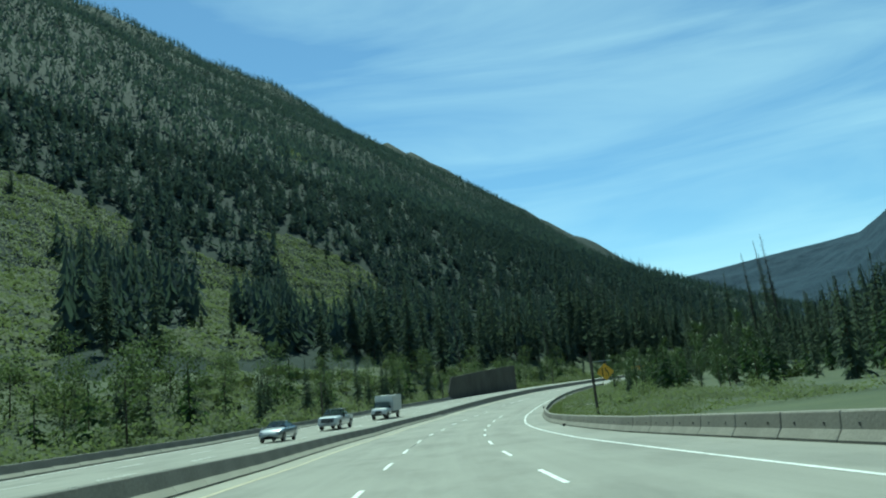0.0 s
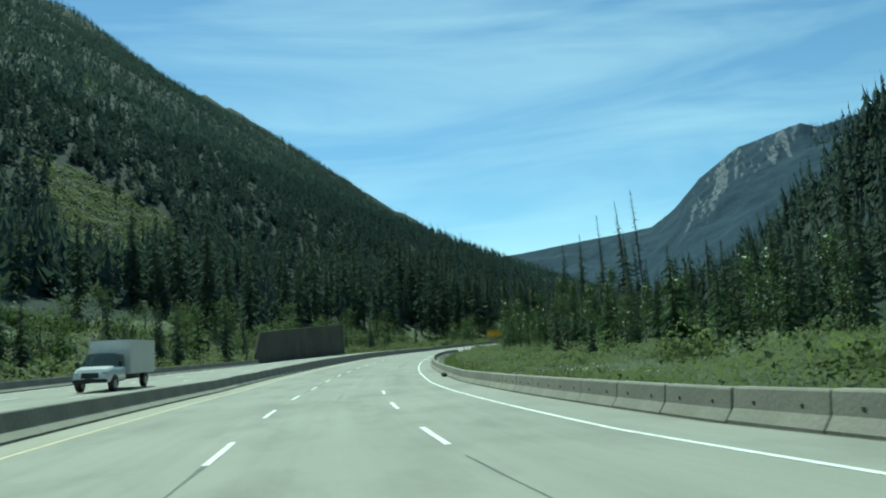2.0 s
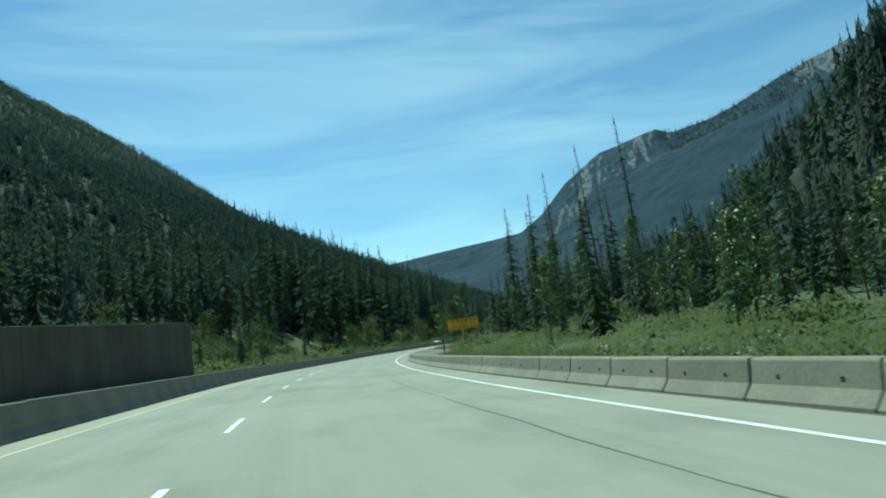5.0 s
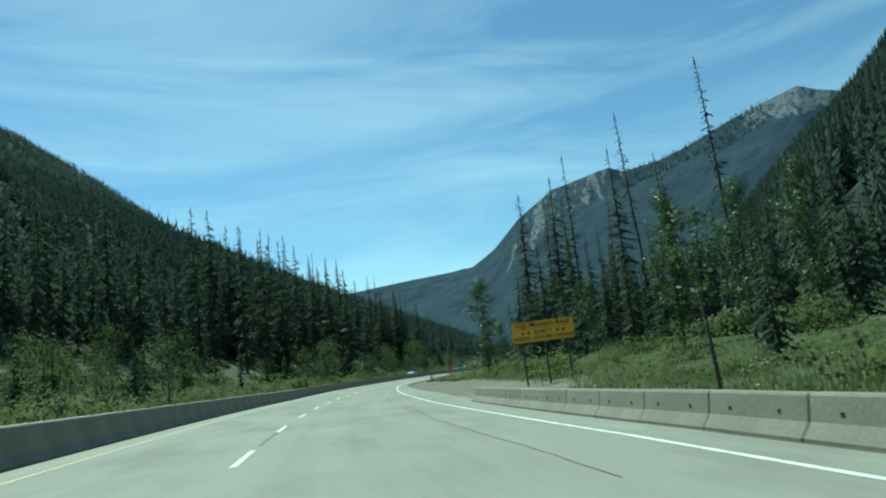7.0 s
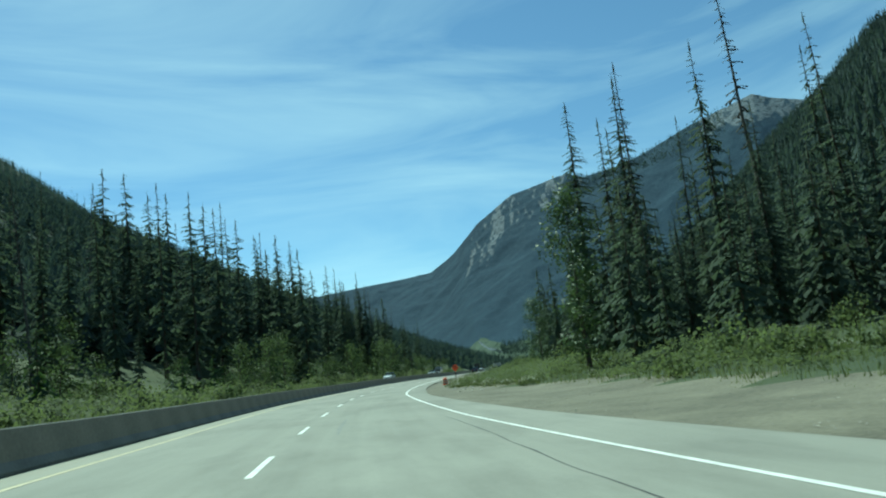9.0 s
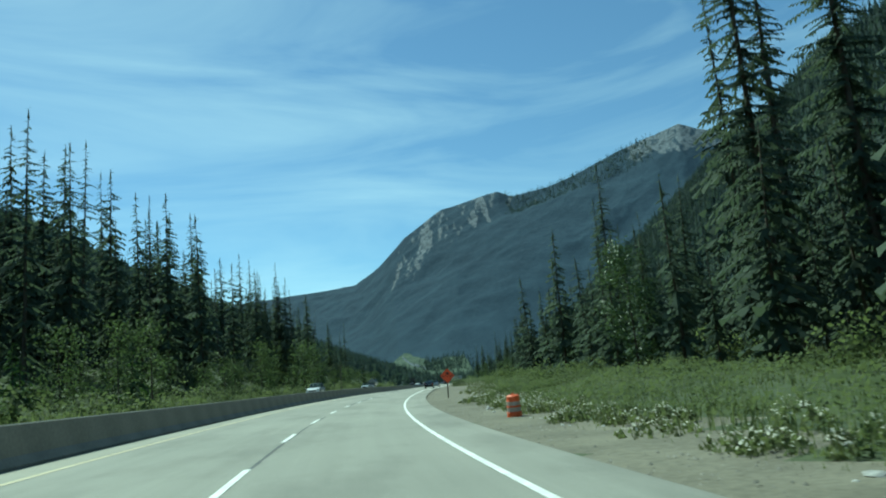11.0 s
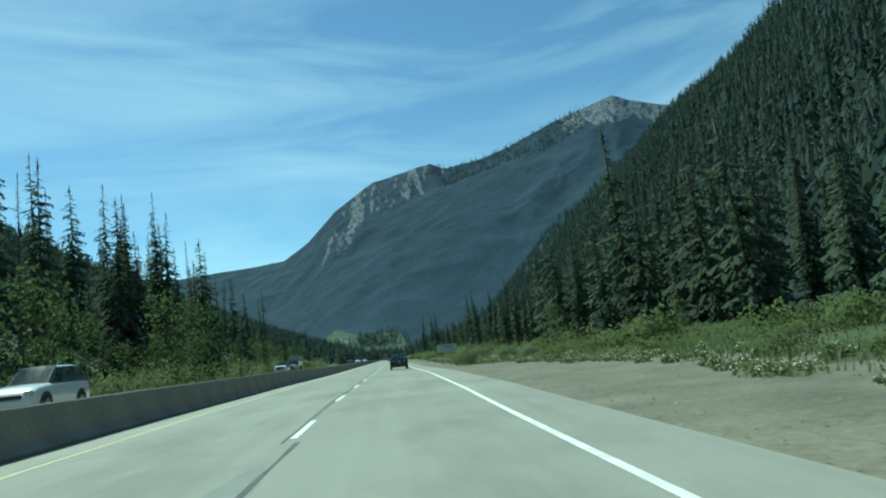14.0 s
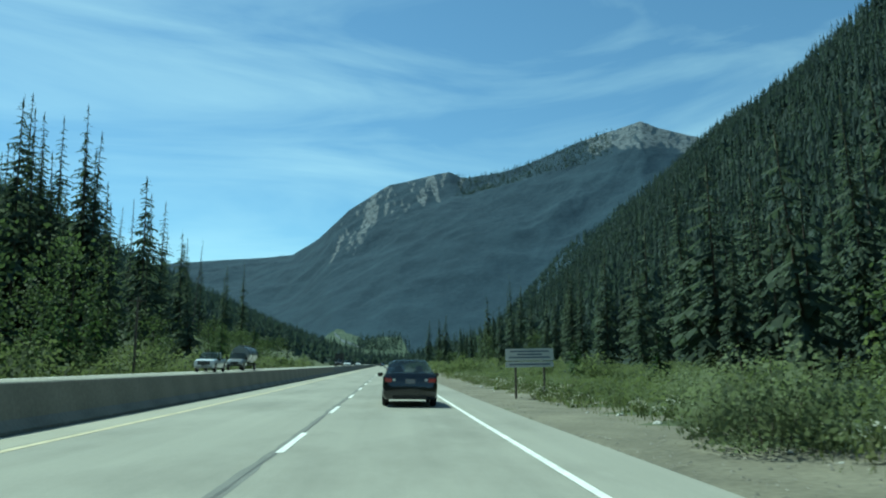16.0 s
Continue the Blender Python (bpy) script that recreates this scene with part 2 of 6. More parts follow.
def mountain_material():
    """Dark forest, pale fluted rock where the mesh's "rock" share is high, open green where its "open" share is.
    Distance haze is put into forest and rock as blue.
    """
    m = material("hazed_mountain_side", (0.018, 0.034, 0.055), (0.036, 0.061, 0.089), 0.010, 0.075, 0.95, 0.0, spec=0.1, contrast=0.8)
    t = m.node_tree
    b = t.nodes["Principled BSDF"]
    forest = b.inputs["Base Color"].links[0].from_socket
    co, mp = t.nodes.new("ShaderNodeTexCoord"), t.nodes.new("ShaderNodeMapping")
    mp.inputs["Scale"].default_value = (1, 1, 0.8)
    t.links.new(co.outputs["Object"], mp.inputs["Vector"])
    crag, speck = t.nodes.new("ShaderNodeTexNoise"), t.nodes.new("ShaderNodeTexNoise")
    crag.inputs["Scale"].default_value, crag.inputs["Detail"].default_value, crag.inputs["Roughness"].default_value = 0.022, 9, 0.68
    speck.inputs["Scale"].default_value, speck.inputs["Detail"].default_value, speck.inputs["Roughness"].default_value = 0.06, 7, 0.7
    for n in (crag, speck):
        t.links.new(mp.outputs["Vector"], n.inputs["Vector"])
    colour = forest
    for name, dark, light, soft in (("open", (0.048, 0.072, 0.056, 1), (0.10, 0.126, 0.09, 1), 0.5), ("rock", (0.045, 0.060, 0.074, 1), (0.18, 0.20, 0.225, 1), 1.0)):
        at = t.nodes.new("ShaderNodeAttribute")
        at.attribute_name = name
        ad = t.nodes.new("ShaderNodeMath")
        ad.operation = "MULTIPLY_ADD"
        ad.inputs[1].default_value = soft
        t.links.new(crag.outputs["Fac"], ad.inputs[0])
        t.links.new(at.outputs["Fac"], ad.inputs[2])
        cut = t.nodes.new("ShaderNodeMapRange")
        cut.inputs["From Min"].default_value, cut.inputs["From Max"].default_value = 0.5 + 0.5 * soft, 0.68 + 0.5 * soft
        t.links.new(ad.outputs["Value"], cut.inputs["Value"])
        tone = t.nodes.new("ShaderNodeMix")
        tone.data_type = "RGBA"
        tone.inputs["A"].default_value, tone.inputs["B"].default_value = dark, light
        rg = t.nodes.new("ShaderNodeMapRange")
        rg.inputs["From Min"].default_value, rg.inputs["From Max"].default_value = 0.36, 0.64
        t.links.new(speck.outputs["Fac"], rg.inputs["Value"])
        t.links.new(rg.outputs["Result"], tone.inputs["Factor"])
        mx = t.nodes.new("ShaderNodeMix")
        mx.data_type = "RGBA"
        t.links.new(cut.outputs["Result"], mx.inputs["Factor"])
        t.links.new(colour, mx.inputs["A"])
        t.links.new(tone.outputs["Result"], mx.inputs["B"])
        colour = mx.outputs["Result"]
    t.links.new(colour, b.inputs["Base Color"])
    bp = t.nodes.new("ShaderNodeBump")
    bp.inputs["Strength"].default_value, bp.inputs["Distance"].default_value = 0.5, 9.0
    t.links.new(speck.outputs["Fac"], bp.inputs["Height"])
    t.links.new(bp.outputs["Normal"], b.inputs["Normal"])
    return m


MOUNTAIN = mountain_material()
BARK = material("bark", (0.05, 0.04, 0.032), (0.12, 0.10, 0.08), 1.2, 18, 0.95, 0.6, streak=(1, 1, 0.25))
DEAD_WOOD = material("dead_wood", (0.07, 0.062, 0.055), (0.15, 0.135, 0.12), 1.0, 14, 0.9, 0.5, streak=(1, 1, 0.25), spread=0.2)
NEEDLES = material("conifer_needles", (0.068, 0.092, 0.072), (0.112, 0.142, 0.10), 0.5, 6, 0.8, 0.0, spread=0.22, trans=(0.09, 0.12, 0.07), spec=0.15)
DEAD_NEEDLES = material("dry_needles", (0.02, 0.022, 0.015), (0.05, 0.05, 0.035), 0.5, 6, 0.8, 0.0, spread=0.2)
YOUNG_NEEDLES = material("young_needles", (0.025, 0.055, 0.02), (0.06, 0.10, 0.035), 0.5, 6, 0.7, 0.0, spread=0.25, trans=(0.05, 0.09, 0.02))
# Slope trees: the bluish haze of distance is put into their needle colour.
HAZED_NEEDLES = material("hazed_conifer_needles", (0.066, 0.090, 0.090), (0.106, 0.133, 0.126), 0.02, 0.4, 0.95, 0.0, island=0.12, spec=0.05, trans=(0.06, 0.085, 0.06))
LEAVES = material("shrub_leaves", (0.055, 0.078, 0.030), (0.120, 0.148, 0.060), 0.5, 4, 0.8, 0.0, spec=0.25, spread=0.25, trans=(0.18, 0.225, 0.08))
BRUSH = material("brush_leaves", (0.052, 0.072, 0.031), (0.112, 0.137, 0.060), 0.22, 2.0, 0.75, 0.0, island=0.14, spec=0.2, trans=(0.155, 0.19, 0.075), contrast=0.9)
WILLOW = material("willow_leaves", (0.10, 0.125, 0.068), (0.17, 0.20, 0.115), 0.6, 5, 0.8, 0.0, spec=0.2, spread=0.12, trans=(0.2, 0.24, 0.12))
ALDER = material("alder_leaves", (0.052, 0.076, 0.034), (0.105, 0.132, 0.058), 0.4, 4, 0.75, 0.0, spec=0.25, spread=0.2, trans=(0.10, 0.14, 0.05))
POPLAR = material("poplar_leaves", (0.035, 0.07, 0.022), (0.08, 0.13, 0.045), 0.5, 4, 0.5, 0.0, spec=0.5, spread=0.15, trans=(0.085, 0.125, 0.042))
GRASS = material("grass_blades", (0.08, 0.11, 0.035), (0.20, 0.21, 0.095), 0.3, 3, 0.8, 0.0, island=0.35, trans=(0.2, 0.24, 0.09))
FLOWER = material("white_flower_heads", (0.34, 0.34, 0.27), (0.52, 0.51, 0.42), 3, 20, 0.8, 0.0)
STONE = material("pale_stones", (0.30, 0.30, 0.29), (0.55, 0.54, 0.52), 1.5, 9, 0.9, 0.5, spread=0.2)
LOOSE_STONE = material("loose_gravel_stones", (0.10, 0.094, 0.08), (0.24, 0.228, 0.20), 2.0, 20, 0.95, 0.2, island=0.3)

# ---- helpers for meshes ----


def part(name, bm, mat, parent=None, label=""):
    """One bmesh as ONE mesh object, under a thing or a part."""
    me = bpy.data.meshes.new(name)
    bm.to_mesh(me)
    bm.free()
    me.materials.append(mat)
    ob = new(name, me)
    if parent:
        ob.parent = parent
    return tagged(ob, label)


def mesh_of(name, verts, faces, mats, index=None, smooth=False):
    """A mesh from arrays; verts (n, 3), faces (m, 3 or 4) or a list."""
    me = bpy.data.meshes.new(name)
    if isinstance(faces, np.ndarray):
        n, k = faces.shape
        me.vertices.add(len(verts))
        me.vertices.foreach_set("co", np.ascontiguousarray(verts, dtype=np.float32).ravel())
        me.loops.add(n * k)
        me.loops.foreach_set("vertex_index", faces.astype(np.int32).ravel())
        me.polygons.add(n)
        me.polygons.foreach_set("loop_start", (np.arange(n) * k).astype(np.int32))
        me.update(calc_edges=True)
    else:
        me.from_pydata([tuple(v) for v in verts], [], faces)
        me.update()
    for m in mats:
        me.materials.append(m)
    if index is not None:
        me.polygons.foreach_set("material_index", np.asarray(index, dtype=np.int32))
    if smooth:
        me.polygons.foreach_set("use_smooth", np.ones(len(me.polygons), dtype=bool))
    me.validate()
    return me


def foliage_mesh(name, corners, soft, mat):
    """Leaf and bough faces (n, k, 3), shaded as the rounded mass they belong to: soft is that mass's normal per face."""
    corners, soft = np.asarray(corners, dtype=np.float64), np.asarray(soft, dtype=np.float64)
    flat = np.cross(corners[:, 1] - corners[:, 0], corners[:, 2] - corners[:, 0])
    flat /= np.linalg.norm(flat, axis=1)[:, None] + 1e-9
    soft = soft / (np.linalg.norm(soft, axis=1)[:, None] + 1e-9)
    turned = (flat * soft).sum(1) < 0
    corners = np.where(turned[:, None, None], corners[:, ::-1], corners)
    flat = np.where(turned[:, None], -flat, flat)
    n, k = corners.shape[:2]
    me = mesh_of(name, corners.reshape(-1, 3), np.arange(n * k).reshape(n, k), [mat], None, True)
    mass = 0.88 * soft + 0.12 * flat
    mass /= np.linalg.norm(mass, axis=1)[:, None] + 1e-9
    me.normals_split_custom_set_from_vertices(np.repeat(mass, k, 0).tolist())
    return me


def box(bm, cx, cy, cz, sx, sy, sz, bevel=0.0):
    """Adds a box with its centre and sizes to bm."""
    r = bmesh.ops.create_cube(bm, size=1, matrix=Matrix.Translation((cx, cy, cz)) @ Matrix.Diagonal((sx, sy, sz, 1)))
    if bevel:
        edges = {e for v in r["verts"] for e in v.link_edges}
        bmesh.ops.bevel(bm, geom=list(edges), offset=bevel, segments=2, affect="EDGES")


def rod(bm, a, b, r1, r2=None, sides=8):
    """Adds a tapered round bar from a to b."""
    a, b = Vector(a), Vector(b)
    q = (b - a).to_track_quat("Z", "Y").to_matrix().to_4x4()
    bmesh.ops.create_cone(bm, cap_ends=True, segments=sides, radius1=r1, radius2=r1 if r2 is None else r2, depth=(b - a).length, matrix=Matrix.Translation((a + b) / 2) @ q)


def smoothstep(a, b, x):
    t = np.clip((np.asarray(x, float) - a) / (b - a), 0, 1)
    return t * t * (3 - 2 * t)


# ---- the road's line ----
ARC = np.arange(-160.0, 1500.0, 1.0)
_k = np.clip(ARC, 0, 388) / 200 - 1
LINE = np.stack([np.polynomial.chebyshev.chebval(_k, LANE_X), np.polynomial.chebyshev.chebval(_k, LANE_Y)], 1)
_d0, _d1 = LINE[161] - LINE[160], LINE[547] - LINE[542]
_d0, _d1 = _d0 / np.linalg.norm(_d0), _d1 / np.linalg.norm(_d1)
LINE += np.minimum(ARC, 0)[:, None] * _d0 + np.maximum(ARC - 388, 0)[:, None] * _d1
_t = np.gradient(LINE, axis=0)
HEADING = np.convolve(np.pad(np.unwrap(np.arctan2(_t[:, 0], _t[:, 1])), 6, mode="edge"), np.ones(13) / 13, "valid")


def road_z(s):
    return grade_z(s)


def road_xy(s, u):
    """Plan position at s metres along the lane and u metres to its right."""
    s = np.asarray(s, float)
    x, y, h = np.interp(s, ARC, LINE[:, 0]), np.interp(s, ARC, LINE[:, 1]), np.interp(s, ARC, HEADING)
    return x + u * np.cos(h), y - u * np.sin(h)


FAR_EDGE, FAR_RISE = -21.6, 0.35


def bank_z(s, u):
    """Height across the road: its bank, and the raised opposite carriageway."""
    return -bank_at(s) * np.clip(u, -20, 9) + FAR_RISE * (np.asarray(u) < MEDIAN_U - 0.29)


def road_point(s, u, dz=0.0):
    x, y = road_xy(s, u)
    return Vector((float(x), float(y), float(road_z(s) + bank_z(s, u)) + dz))


def heading_deg(s):
    return math.degrees(float(np.interp(s, ARC, HEADING)))


def road_coords(x, y):
    """s and u of plan points (arrays)."""
    x, y = np.atleast_1d(x).astype(float), np.atleast_1d(y).astype(float)
    s, u = np.empty(len(x)), np.empty(len(x))
    sub = slice(0, None, 4)
    for i in range(0, len(x), 4000):
        px, py = x[i:i + 4000], y[i:i + 4000]
        d = (px[:, None] - LINE[None, sub, 0]) ** 2 + (py[:, None] - LINE[None, sub, 1]) ** 2
        k = d.argmin(1) * 4
        dx, dy, h = px - LINE[k, 0], py - LINE[k, 1], HEADING[k]
        s[i:i + 4000] = ARC[k] + dx * np.sin(h) + dy * np.cos(h)
        u[i:i + 4000] = dx * np.cos(h) - dy * np.sin(h)
    return s, u


def right_edge(s):
    """u of the right white line."""
    return np.interp(s, EDGE_S, EDGE_U)


def paved_edge(s):
    """u where the paving ends on the right."""
    return np.interp(s, [-200, 30, 60, 190, 225, 262, 1600], [9.0, 8.5, 7.2, 6.7, 6.4, 3.5, 3.4])


def plant_edge(s):
    """u where the plants begin on the right."""
    return np.interp(s, [-200, 100, 195, 212, 252, 274, 302, 314, 332, 352, 375, 385, 394, 1600], [9.5, 7.4, 9, 13.5, 12.5, 6.2, 6.3, 7.8, 8.6, 9.4, 9.8, 8.8, 6.7, 6.6])


def forest_edge(s):
    """u where the conifers begin on the right."""
    return np.interp(s, [-100, 60, 108, 170, 200, 240, 285, 310, 350, 388, 1600], [84, 72, 62, 54, 48, 44, 37, 33, 29, 19, 19])


def wavy(x, y, scale, seed=0.0):
    """Cheap smooth noise in about -1..1 from sums of sines."""
    x, y = np.asarray(x, float) / scale + seed, np.asarray(y, float) / scale - seed * 1.7
    return (np.sin(1.7 * x + 2.3 * np.sin(0.9 * y + seed)) + np.sin(2.1 * y + 1.9 * np.sin(1.1 * x)) + 0.6 * np.sin(3.9 * x - 2.7 * y + seed) + 0.4 * np.sin(6.3 * y + 5.1 * x)) / 3.0


VALLEY_L, VALLEY_R = radians(29.5), radians(44.0)


def far_range(x, y):
    """The far mountain across the valley's end: heights from a skyline over bearings."""
    az = np.degrees(np.arctan2(x - 72, y - 252))
    r = np.hypot(x - 72, y - 252)
    el = np.interp(az, FAR_AZ, FAR_EL) - 0.08
    crest = np.interp(az, [20, 33, 37, 60, 80], [4350, 4100, 3500, 3000, 2900])
    f = np.clip((r - crest * 0.50) / (crest * 0.50), 0, 1)
    body = np.interp(az, [18, 28, 35, 42, 52, 60, 70, 80], [5.4, 7.0, 8.8, 13.0, 14.6, 16.6, 14.4, 12.0])
    top = crest * np.tan(np.radians(body + (el - body) * smoothstep(0.7, 1.0, f)))
    rise = np.where(r < crest, f ** 1.25, np.clip(1 - (r - crest) / 1500, 0.0, 1))
    gully = np.abs(wavy(x, y, 460, 4)) + 0.4 * np.abs(wavy(x, y, 190, 9))
    rise = rise * np.where(r < crest, 1 - 0.05 * gully * f * (1 - f) * 2.2, 1)
    rough = 1 + 0.006 * wavy(x, y, 60, 1) * f
    return top * rise * np.where(r < crest, rough * (1 - 0.02 * f) + 0.02 * f, 1)


def terrain(x, y, s=None, u=None):
    """Height of the ground sheet."""
    x, y = np.asarray(x, float), np.asarray(y, float)
    if s is None:
        s, u = road_coords(x, y)
    base = road_z(s) - bank_at(s) * np.clip(u, -20, 9) + FAR_RISE * smoothstep(15, 20.5, -u)
    # left: verge, foot of the mountain, its long straight slope
    ul = -u
    dl = -x * math.cos(VALLEY_L) + y * math.sin(VALLEY_L)
    d = ul + (dl - 45 - ul) * smoothstep(150, 700, ul)
    left = 0.41 * np.maximum(0, d - 42) + 0.378 * np.maximum(0, d - 190)
    left = left * (1 + 0.05 * wavy(x, y, 260, 2) * smoothstep(100, 500, d))
    ridge = 1125 + 22 * wavy(x, y, 700, 5)
    left = np.where(d < 100, left, np.minimum(left, ridge - 0.25 * np.maximum(0, d - 1450)))
    left = left + 1.2 * smoothstep(25, 40, ul) * wavy(x, y, 14, 4) * (ul < 200)
    # right: grassy bank, then the steep slope
    dr = x * math.cos(VALLEY_R) - y * math.sin(VALLEY_R) + 135
    e = u + (dr - u) * smoothstep(30, 90, u)
    foot = np.interp(s, [90, 200, 260, 330], [185, 150, 112, 72])
    near = u + (e - u) * smoothstep(200, 270, s)
    flat = np.interp(s, [170, 215], [0.3, 1.0])
    right = 0.9 * flat * smoothstep(9, 24, u) * (0.7 + 0.3 * wavy(x, y, 9, 1)) + 0.05 * flat * np.maximum(0, np.minimum(u, forest_edge(s)) - 20)
    right = right + 0.16 * np.clip(near - forest_edge(s) - 6, 0, 34) * (near > 24) + 236 * np.maximum(0, e - foot) / np.maximum(60, 322 - foot)
    right = right * (1 + 0.06 * wavy(x, y, 90, 7) * smoothstep(60, 200, e))
    right = np.minimum(right, 238 + 8 * wavy(x, y, 130, 6) - 0.15 * np.maximum(0, e - 330))
    z = base - 0.12 + np.where(u < 0, left, right)
    z = np.where((u > -42) & (u < 0), z - 0.4 * smoothstep(22.2, 25, ul) * (1 - smoothstep(29, 36, ul)), z)
    z = np.where((u > 3) & (u < plant_edge(s)) & (u > paved_edge(s)), base - 0.06 + 0.05 * wavy(x, y, 1.7, 2) * smoothstep(0, 1.2, u - paved_edge(s)), z)
    z = np.where((u > plant_edge(s)) & (u < 60), z + 0.16, z)
    return np.maximum(z, far_range(x, y) - 4)


# ---- ground ----
def axis(lo, hi, step, far_lo, far_hi):
    mid = np.arange(lo, hi + 0.1, step)
    out = []
    for start, end, sign in ((lo, far_lo, -1), (hi, far_hi, 1)):
        v, d, row = start, step, []
        while (v - end) * sign < 0:
            d = min(d * 1.15, 80)
            v += sign * d
            row.append(v)
        out.append(row)
    return np.array(out[0][::-1] + list(mid) + out[1])


gx, gy = axis(-110, 330, 3.0, -4600, 4600), axis(-40, 560, 3.0, -1500, 4700)
GX, GY = np.meshgrid(gx, gy)
gs, gu = road_coords(GX.ravel(), GY.ravel())
GZ = terrain(GX.ravel(), GY.ravel(), gs, gu)
GZ = GZ - 45 * (np.abs(GZ + 4 - far_range(GX.ravel(), GY.ravel())) < 0.01)      # the far mountain has a finer mesh of its own
ny, nx = GX.shape
ids = np.arange(nx * ny).reshape(ny, nx)
quads = np.stack([ids[:-1, :-1], ids[:-1, 1:], ids[1:, 1:], ids[1:, :-1]], -1).reshape(-1, 4)
cx, cy, cz = (np.asarray(a).ravel()[quads].mean(1) for a in (GX, GY, GZ))
cs, cu = gs[quads].mean(1), gu[quads].mean(1)
cr = np.hypot(cx, cy)
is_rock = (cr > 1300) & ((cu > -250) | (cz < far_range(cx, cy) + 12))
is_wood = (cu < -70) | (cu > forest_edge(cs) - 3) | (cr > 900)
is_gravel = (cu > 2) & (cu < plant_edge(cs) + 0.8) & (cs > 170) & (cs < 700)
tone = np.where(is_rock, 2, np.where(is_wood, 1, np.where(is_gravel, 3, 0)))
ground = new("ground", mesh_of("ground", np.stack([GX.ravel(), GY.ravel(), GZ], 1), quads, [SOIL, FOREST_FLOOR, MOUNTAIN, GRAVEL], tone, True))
tagged(ground, "valley floor of grass and gravel rising into dark forested mountain slopes", "ground", kind="structure")


def strip(name, s0, s1, u0, u1, dz, mat, step=3.0, parent=None, thick=0.0):
    """A ribbon laid on the road between u0 and u1 (numbers or functions of s)."""
    n = max(2, int((s1 - s0) / step) + 1)
    s = np.linspace(s0, s1, n)
    a = u0(s) if callable(u0) else np.full(n, float(u0))
    b = u1(s) if callable(u1) else np.full(n, float(u1))
    k = 5 if np.max(np.abs(b - a)) > 2 else 2
    rows = []
    for w in np.linspace(0, 1, k):
        u = a + (b - a) * w
        x, y = road_xy(s, u)
        rows.append(np.stack([x, y, road_z(s) + bank_z(s, u) + dz], 1))
    v = np.concatenate(rows)
    i = np.arange(n * k).reshape(k, n)
    q = np.stack([i[:-1, :-1], i[1:, :-1], i[1:, 1:], i[:-1, 1:]], -1).reshape(-1, 4)
    me = mesh_of(name, v, q, [mat])
    across = np.concatenate([a + (b - a) * w + 0 * s for w in np.linspace(0, 1, k)])
    plan = np.stack([across, np.tile(s, k)], 1)
    corner = np.empty(len(me.loops), dtype=np.int32)
    me.loops.foreach_get("vertex_index", corner)
    me.uv_layers.new(name="plan").data.foreach_set("uv", plan[corner].astype(np.float32).ravel())
    ob = new(name, me)
    if parent:
        ob.parent = parent
    return ob


ROAD_END = 1050
road = strip("road", -150, ROAD_END, MEDIAN_U - 0.2, paved_edge, 0.0, ASPHALT)
tagged(road, "pale grey sunlit asphalt carriageway curving to the right", "road", kind="structure")
opposite = strip("road_opposite", -150, ROAD_END, FAR_EDGE, MEDIAN_U - 0.3, -0.02, ASPHALT)
tagged(opposite, "pale grey asphalt of the opposite carriageway beyond the barrier", "road", kind="structure")
strip("dusty_edge", -150, 620, MEDIAN_U + 0.05, lambda s: YELLOW_U - 0.15 + 0.12 * wavy(s, 0 * s, 7, 3), 0.002, DUST_AND_LIT_FOOT, 2.0, road)

# the far mountain: a fan-shaped sheet with fluted rock under its crest, a forested spur, chutes and open cones
_az, _f = np.meshgrid(np.arange(14, 84, 0.13), np.concatenate([np.linspace(0, 0.5, 44), np.linspace(0.51, 1, 74), [1.12, 1.3]]))
_crest = np.interp(_az, [20, 33, 37, 60, 80], [4350, 4100, 3500, 3000, 2900])
_r = _crest * (0.5 + 0.5 * _f)
_x, _y = 72 + _r * np.sin(np.radians(_az)), 252 + _r * np.cos(np.radians(_az))
_z = far_range(_x, _y)
_high = np.clip(_z / _r / np.tan(np.radians(np.interp(_az, FAR_AZ, FAR_EL) - 0.08)), 0, 1.1)      # share of the skyline's elevation
_n1, _n2, _n3 = wavy(_az, _high * 6, 1.1, 2), wavy(_az, _high * 3, 0.37, 5), wavy(_az, _high * 7, 0.16, 8)
_spur = 47.0 - 21 * (1 - _high)                                  # the forested spur stands right of this bearing
_face = smoothstep(0.50, 0.93, _high + 0.09 * _n1) * smoothstep(33, 39, _az) * (1 - smoothstep(-0.6, 0.5, _az - _spur + 0.4 * _n1))
_peak = smoothstep(0.84, 0.93, _high + 0.03 * _n1) * smoothstep(54.8, 57.2, _az)
_rock = _face * np.clip(0.46 + 0.3 * _n1 + 0.35 * _n2 + 0.35 * _n3, 0, 1) + _peak * np.clip(0.78 + 0.25 * _n2 + 0.3 * _n3, 0, 1)
for a0, lean, e0, e1, w, k in ((44.4, -4.5, 0.83, 1.02, 0.22, 1.0), (46.9, 5.0, 0.90, 1.02, 0.16, 0.8), (49.3, 9.0, 0.86, 0.95, 0.14, 0.9), (43.4, -3.0, 0.80, 0.90, 0.22, 0.7), (38.4, 5.0, 0.66, 0.86, 0.16, 0.75), (40.6, 3.0, 0.74, 0.9, 0.12, 0.6)):
    _rock += k * np.exp(-((_az - a0 + lean * (1.0 - _high) + 0.12 * _n3) / w) ** 2) * smoothstep(e0, e0 + 0.04, _high) * (1 - smoothstep(e1, e1 + 0.03, _high))
_mid = smoothstep(0.05, 0.4, _f) * (1 - smoothstep(0.93, 1.0, _f) * 0.7)
